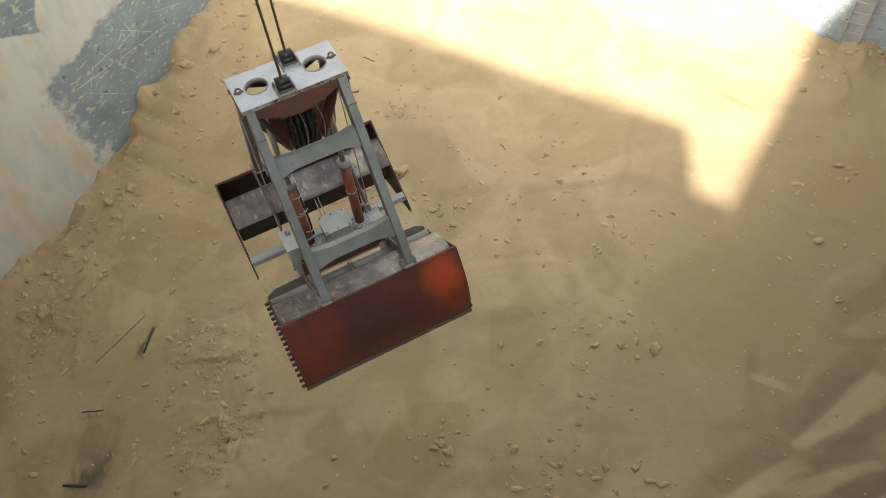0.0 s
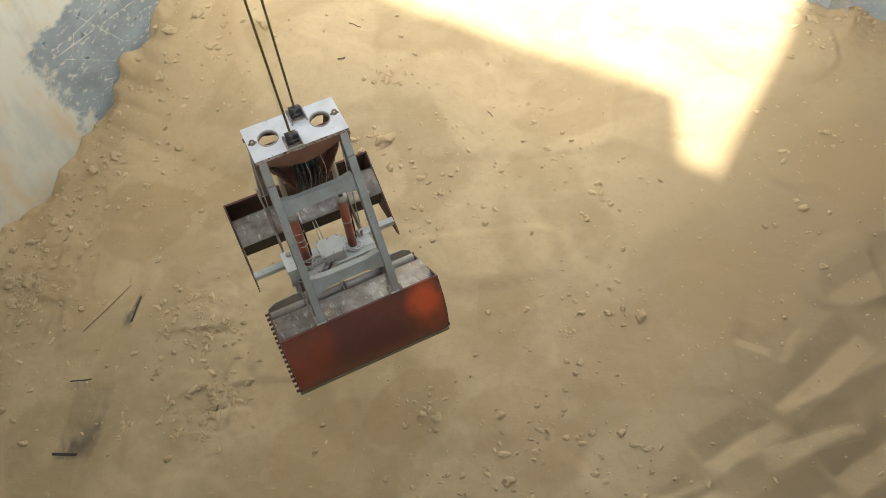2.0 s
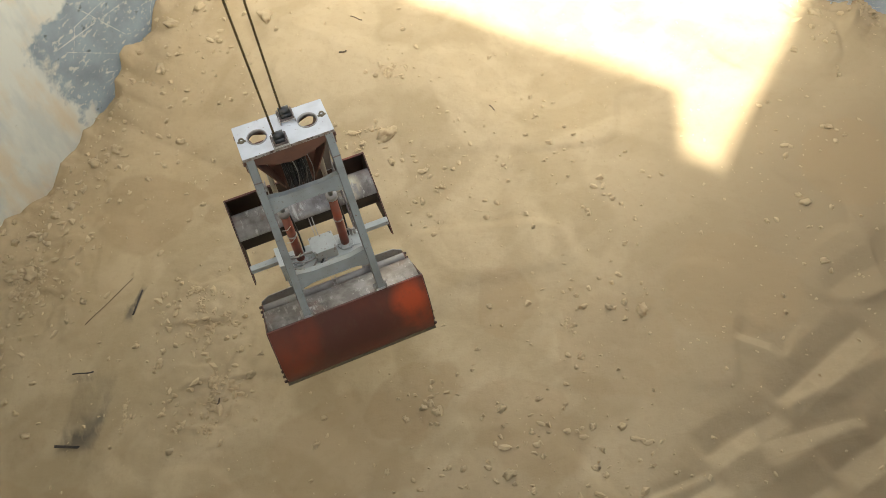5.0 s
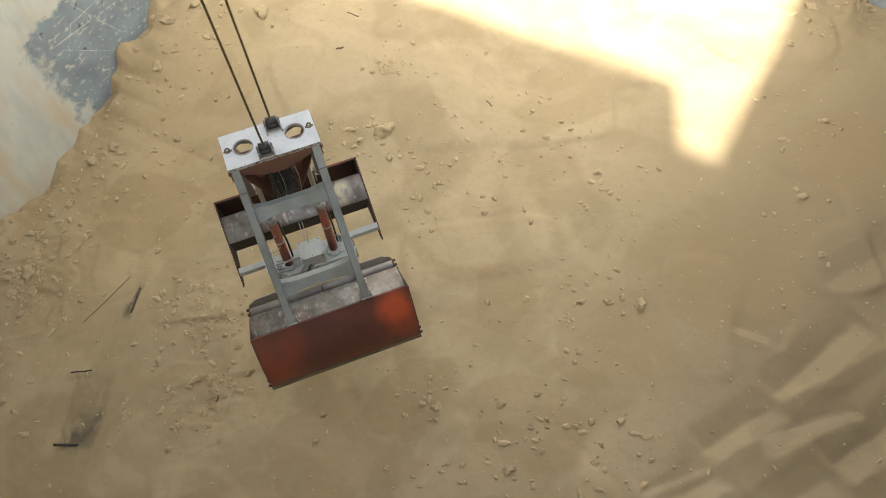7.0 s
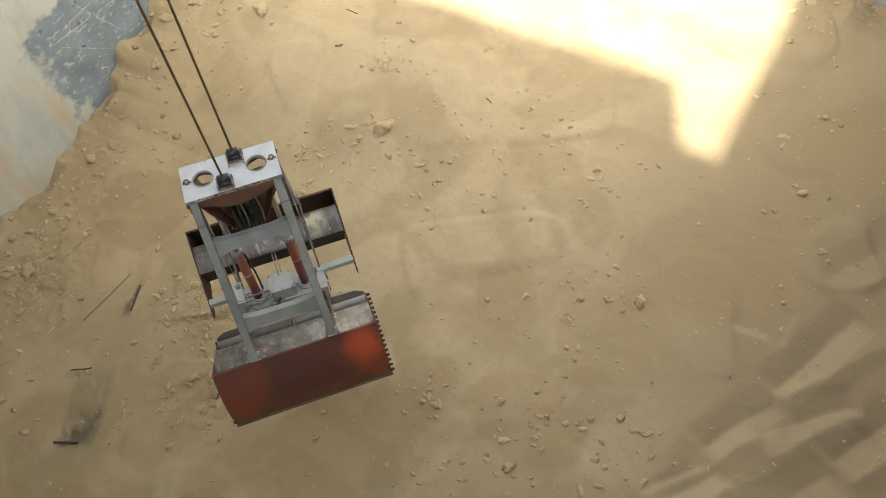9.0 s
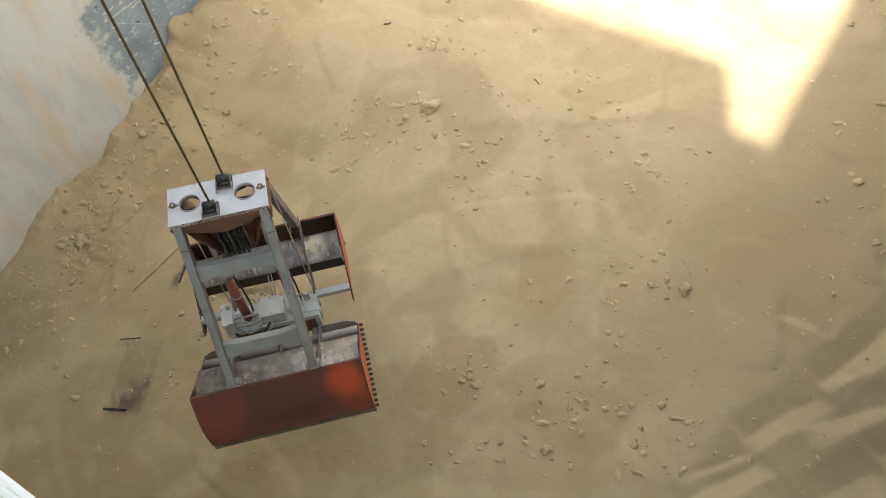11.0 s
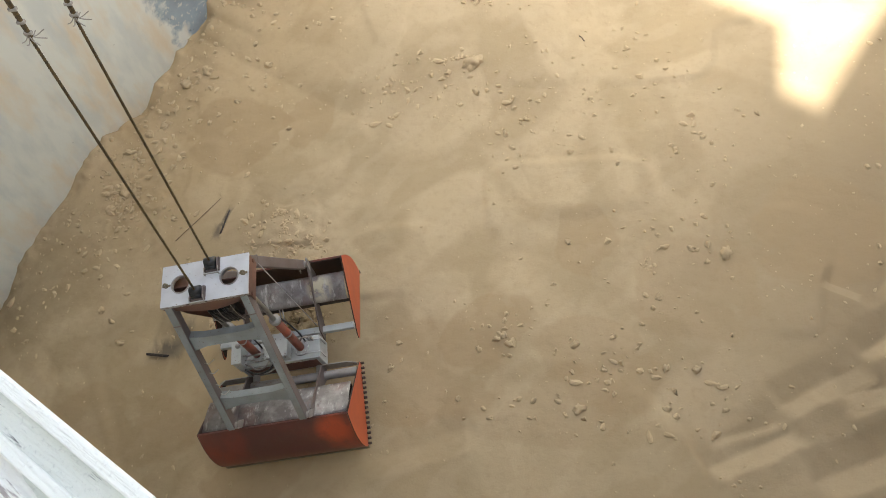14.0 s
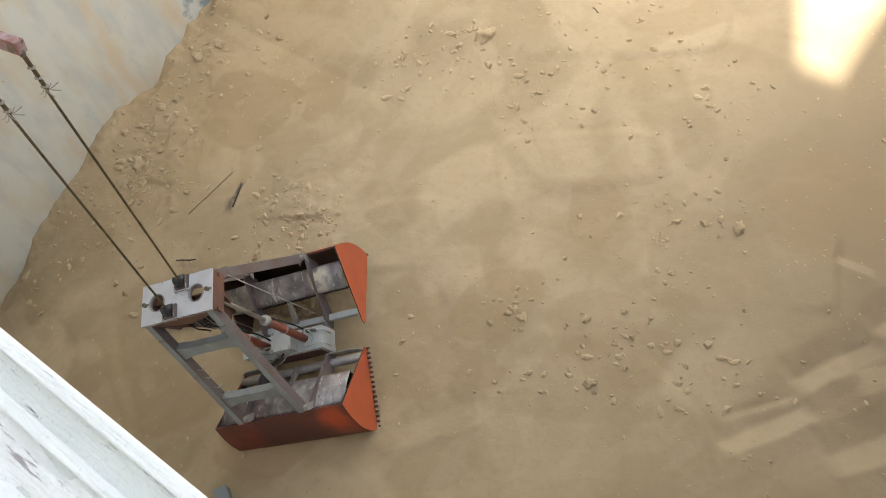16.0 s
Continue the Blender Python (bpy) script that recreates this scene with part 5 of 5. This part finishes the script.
def scatter():
    """Crumbs: many small clods, thick in a few places and thin elsewhere."""
    rng = random.Random(5)
    base = []
    for k in range(6):
        bm = bmesh.new()
        bmesh.ops.create_icosphere(bm, subdivisions=1, radius=1.0)
        pts = [v.co * (1 + 0.9 * noise.noise(v.co * 1.4 + Vector((k * 5.1, 0, 0)))) for v in bm.verts]
        bm.verts.index_update()
        base.append((pts, [[v.index for v in f.verts] for f in bm.faces]))
        bm.free()
    verts, faces = [], []

    def drop(x, y, r):
        pts, fs = base[rng.randrange(6)]
        turn = Matrix.Rotation(rng.uniform(0, 6.28), 3, "Z")
        n0, z = len(verts), ground_at(x, y) + r * 0.1
        wide = rng.uniform(0.8, 2.0)
        verts.extend(tuple(turn @ Vector((p.x * r * wide, p.y * r, p.z * r * 0.75)) + Vector((x, y, z))) for p in pts)
        faces.extend([i + n0 for i in f] for f in fs)

    spots = ((-0.2, 12.2, 1.1, 70), (-5.6, 9.4, 0.6, 50), (-9.61, 11.57, 1.1, 80), (-8.23, 14.55, 1.1, 50), (3.3, 8.4, 0.7, 20), (-5.1, 7.2, 0.4, 40), (1.3, 5.5, 0.8, 40),
             (4.0, 11.1, 0.6, 16), (2.6, 13.4, 0.9, 24), (8.32, 12.33, 0.6, 16), (-0.84, 15.14, 0.3, 18), (-5.82, 16.52, 1.3, 40), (-0.5, 6.4, 0.4, 12), (-6.2, 7.57, 0.4, 16),
             (10.68, 16.52, 0.9, 22), (11.9, 16.3, 0.3, 20), (3.2, 4.9, 0.8, 30), (-3.4, 12.95, 0.55, 26), (-2.2, 13.3, 0.45, 26))
    # crusts broken along the bucket's old edges
    for crust in (((-5.93, 9.96), (-5.72, 10.17), (-5.51, 9.79), (-5.6, 9.5)), ((-5.48, 9.29), (-5.24, 9.06), (-5.03, 9.30), (-4.79, 9.13), (-4.56, 8.88)), ((-5.17, 7.97), (-5.09, 7.56), (-5.18, 7.18), (-5.29, 6.86), (-5.18, 6.52)),
                  ((-7.10, 7.70), (-7.12, 7.29), (-7.22, 6.97)), ((-5.94, 6.69), (-5.76, 6.93)), ((-1.09, 15.40), (-0.97, 15.14), (-0.62, 15.38)), ((2.41, 8.19), (2.36, 8.08), (2.49, 7.85)), ((-1.9, 13.55), (-1.2, 13.75)),
                  ((-10.4, 11.3), (-10.0, 10.7), (-9.6, 11.1), (-9.8, 11.8), (-10.4, 11.3)), ((-8.9, 14.6), (-8.5, 14.3), (-8.1, 14.8))):
        for p, q in zip(crust, crust[1:]):
            for _ in range(int(40 * math.dist(p, q)) + 4):
                t = rng.random()
                drop(p[0] + (q[0] - p[0]) * t + rng.gauss(0, 0.045), p[1] + (q[1] - p[1]) * t + rng.gauss(0, 0.045), 0.014 + 0.036 * rng.random() ** 2)
    for x, y, spread, count in ((-6.2, 9.75, 0.30, 24), (-9.75, 11.2, 0.45, 45), (-4.75, 7.6, 0.25, 20), (-5.6, 9.1, 0.25, 24), (-10.6, 9.6, 0.6, 40)):
        for _ in range(count):
            drop(rng.gauss(x, spread), rng.gauss(y, spread), 0.018 + 0.055 * rng.random() ** 3)
    for x, y, spread, count in spots:
        for _ in range(int(1.4 * count)):
            drop(rng.gauss(x, spread), rng.gauss(y, spread), 0.016 + 0.06 * rng.random() ** 2.6)
    for _ in range(2600):
        b, a = rng.uniform(LEFT + 0.3, 9), rng.uniform(-2, FAR - 0.3)
        drop(b * ACROSS.x + a * ALONG.x, b * ACROSS.y + a * ALONG.y, 0.010 + 0.030 * rng.random() ** 3)
    for _ in range(420):
        b, a = LEFT + 0.15 + abs(rng.gauss(0, 1.1)), rng.uniform(-1, FAR - 0.4)
        drop(b * ACROSS.x + a * ALONG.x, b * ACROSS.y + a * ALONG.y, 0.015 + 0.07 * rng.random() ** 3)
    me = bpy.data.meshes.new("sand_crumbs")
    me.from_pydata(verts, [], faces)
    me.materials.append(CLOD)
    tagged(new("sand_crumbs", me), "small dry crumbs scattered over the sand", "crumbs", kind="stuff")


scatter()


def lay_stick(name, p, q, r, mat, label, category, lift=0.01, wobble=0.02):
    bm = bmesh.new()
    pts = []
    for k in range(7):
        t = k / 6
        x, y = p[0] + (q[0] - p[0]) * t + wobble * math.sin(5 * t), p[1] + (q[1] - p[1]) * t + wobble * math.cos(4 * t)
        pts.append((x, y, ground_at(x, y) + lift))
    sweep(bm, pts, r, 8)
    ob = new(name, mesh_of(name, bm, mat, True))
    return tagged(ob, label, category)


lay_stick("thin_rod", (-8.36, 9.74), (-7.33, 10.76), 0.008, TWIG, "thin dark rod lying on the sand", "rod", 0.02, 0.0)
lay_stick("charred_stick", (-7.23, 9.79), (-7.05, 10.41), 0.022, CHAR, "charred stick half buried in the sand", "stick", 0.0, 0.005)
lay_stick("curved_stick", (-8.57, 8.61), (-8.03, 8.60), 0.016, CHAR, "short dark curved stick in the sand", "stick", 0.0, 0.02)
lay_stick("twig", (-5.12, 7.14), (-4.96, 7.33), 0.018, TWIG, "small weathered twig on the sand", "twig")
lay_stick("twig", (1.53, 14.27), (1.67, 14.16), 0.014, TWIG, "small weathered twig on the sand", "twig")
lay_stick("twig", (-2.08, 15.79), (-1.87, 15.85), 0.022, TWIG, "small weathered twig on the sand", "twig")


lay_stick("twig", (-1.73, 16.95), (-1.42, 16.82), 0.014, TWIG, "small weathered twig on the sand", "twig")


def build_board():
    """The burnt board that sticks out of the sand."""
    bm = bmesh.new()
    block(bm, (0, 0, 0), (1.0, 0.06, 0.035), None, 0.01)
    for v in bm.verts:
        v.co.z += 0.012 * math.sin(9 * v.co.x)
    ob = new("burnt_board", mesh_of("burnt_board", bm, CHAR))
    ob.matrix_world = pose(-8.25, 6.95, ground_at(-8.25, 6.95) + 0.0, 20, 1, -8)
    tagged(ob, "charred black board half buried in sand", "board")


build_board()


def build_bracket():
    bm = bmesh.new()
    block(bm, (0, 0, 0.10), (0.22, 0.30, 0.24), None, 0.02)
    block(bm, (0, 0, 0.23), (0.26, 0.34, 0.02), None, 0.005)
    ob = new("steel_block", mesh_of("steel_block", bm, GREY))
    ob.matrix_world = pose(-6.35, 3.05, ground_at(-6.35, 3.05), 0, 0, 25)
    tagged(ob, "small grey steel block on the sand", "block")


build_bracket()


# ---- what moves ----
def motions():
    walk(GRAB, GRAB_ROWS)
    lean_times = [r[0] for r in ROPE_LEAN]
    rope_rows, beam_rows = [[], []], []
    for t, m in GRAB_ROWS:
        east, north, paid = (float(np.interp(t, lean_times, [r[k] for r in ROPE_LEAN])) for k in (1, 2, 3))
        tops = []
        for k, (x, y) in enumerate(SOCKETS):
            foot = m @ Vector((x, y, 2.72))
            up = Vector((east - 0.014 * (1 - k), north - 0.005 * (1 - k), 1.0)).normalized()
            top = foot + up * (paid + 0.28 * (1 - k))
            tops.append(top)
            side = up.cross(Vector((1, 0, 0))).normalized()
            spin = Matrix((side.cross(up), side, up)).transposed().to_4x4()
            rope_rows[k].append((t, Matrix.Translation(top - up * ROPE_LENGTHS[k]) @ spin))
        way = (tops[1] - tops[0]).normalized()
        right = way.cross(Vector((0, 0, 1))).normalized()
        turn = Matrix((right, way, right.cross(way))).transposed().to_4x4()
        beam_rows.append((t, Matrix.Translation((tops[0] + tops[1]) / 2) @ turn))
    walk(SPREADER, beam_rows)
    for rope, r in zip(ROPES, rope_rows):
        walk(rope, r)


motions()
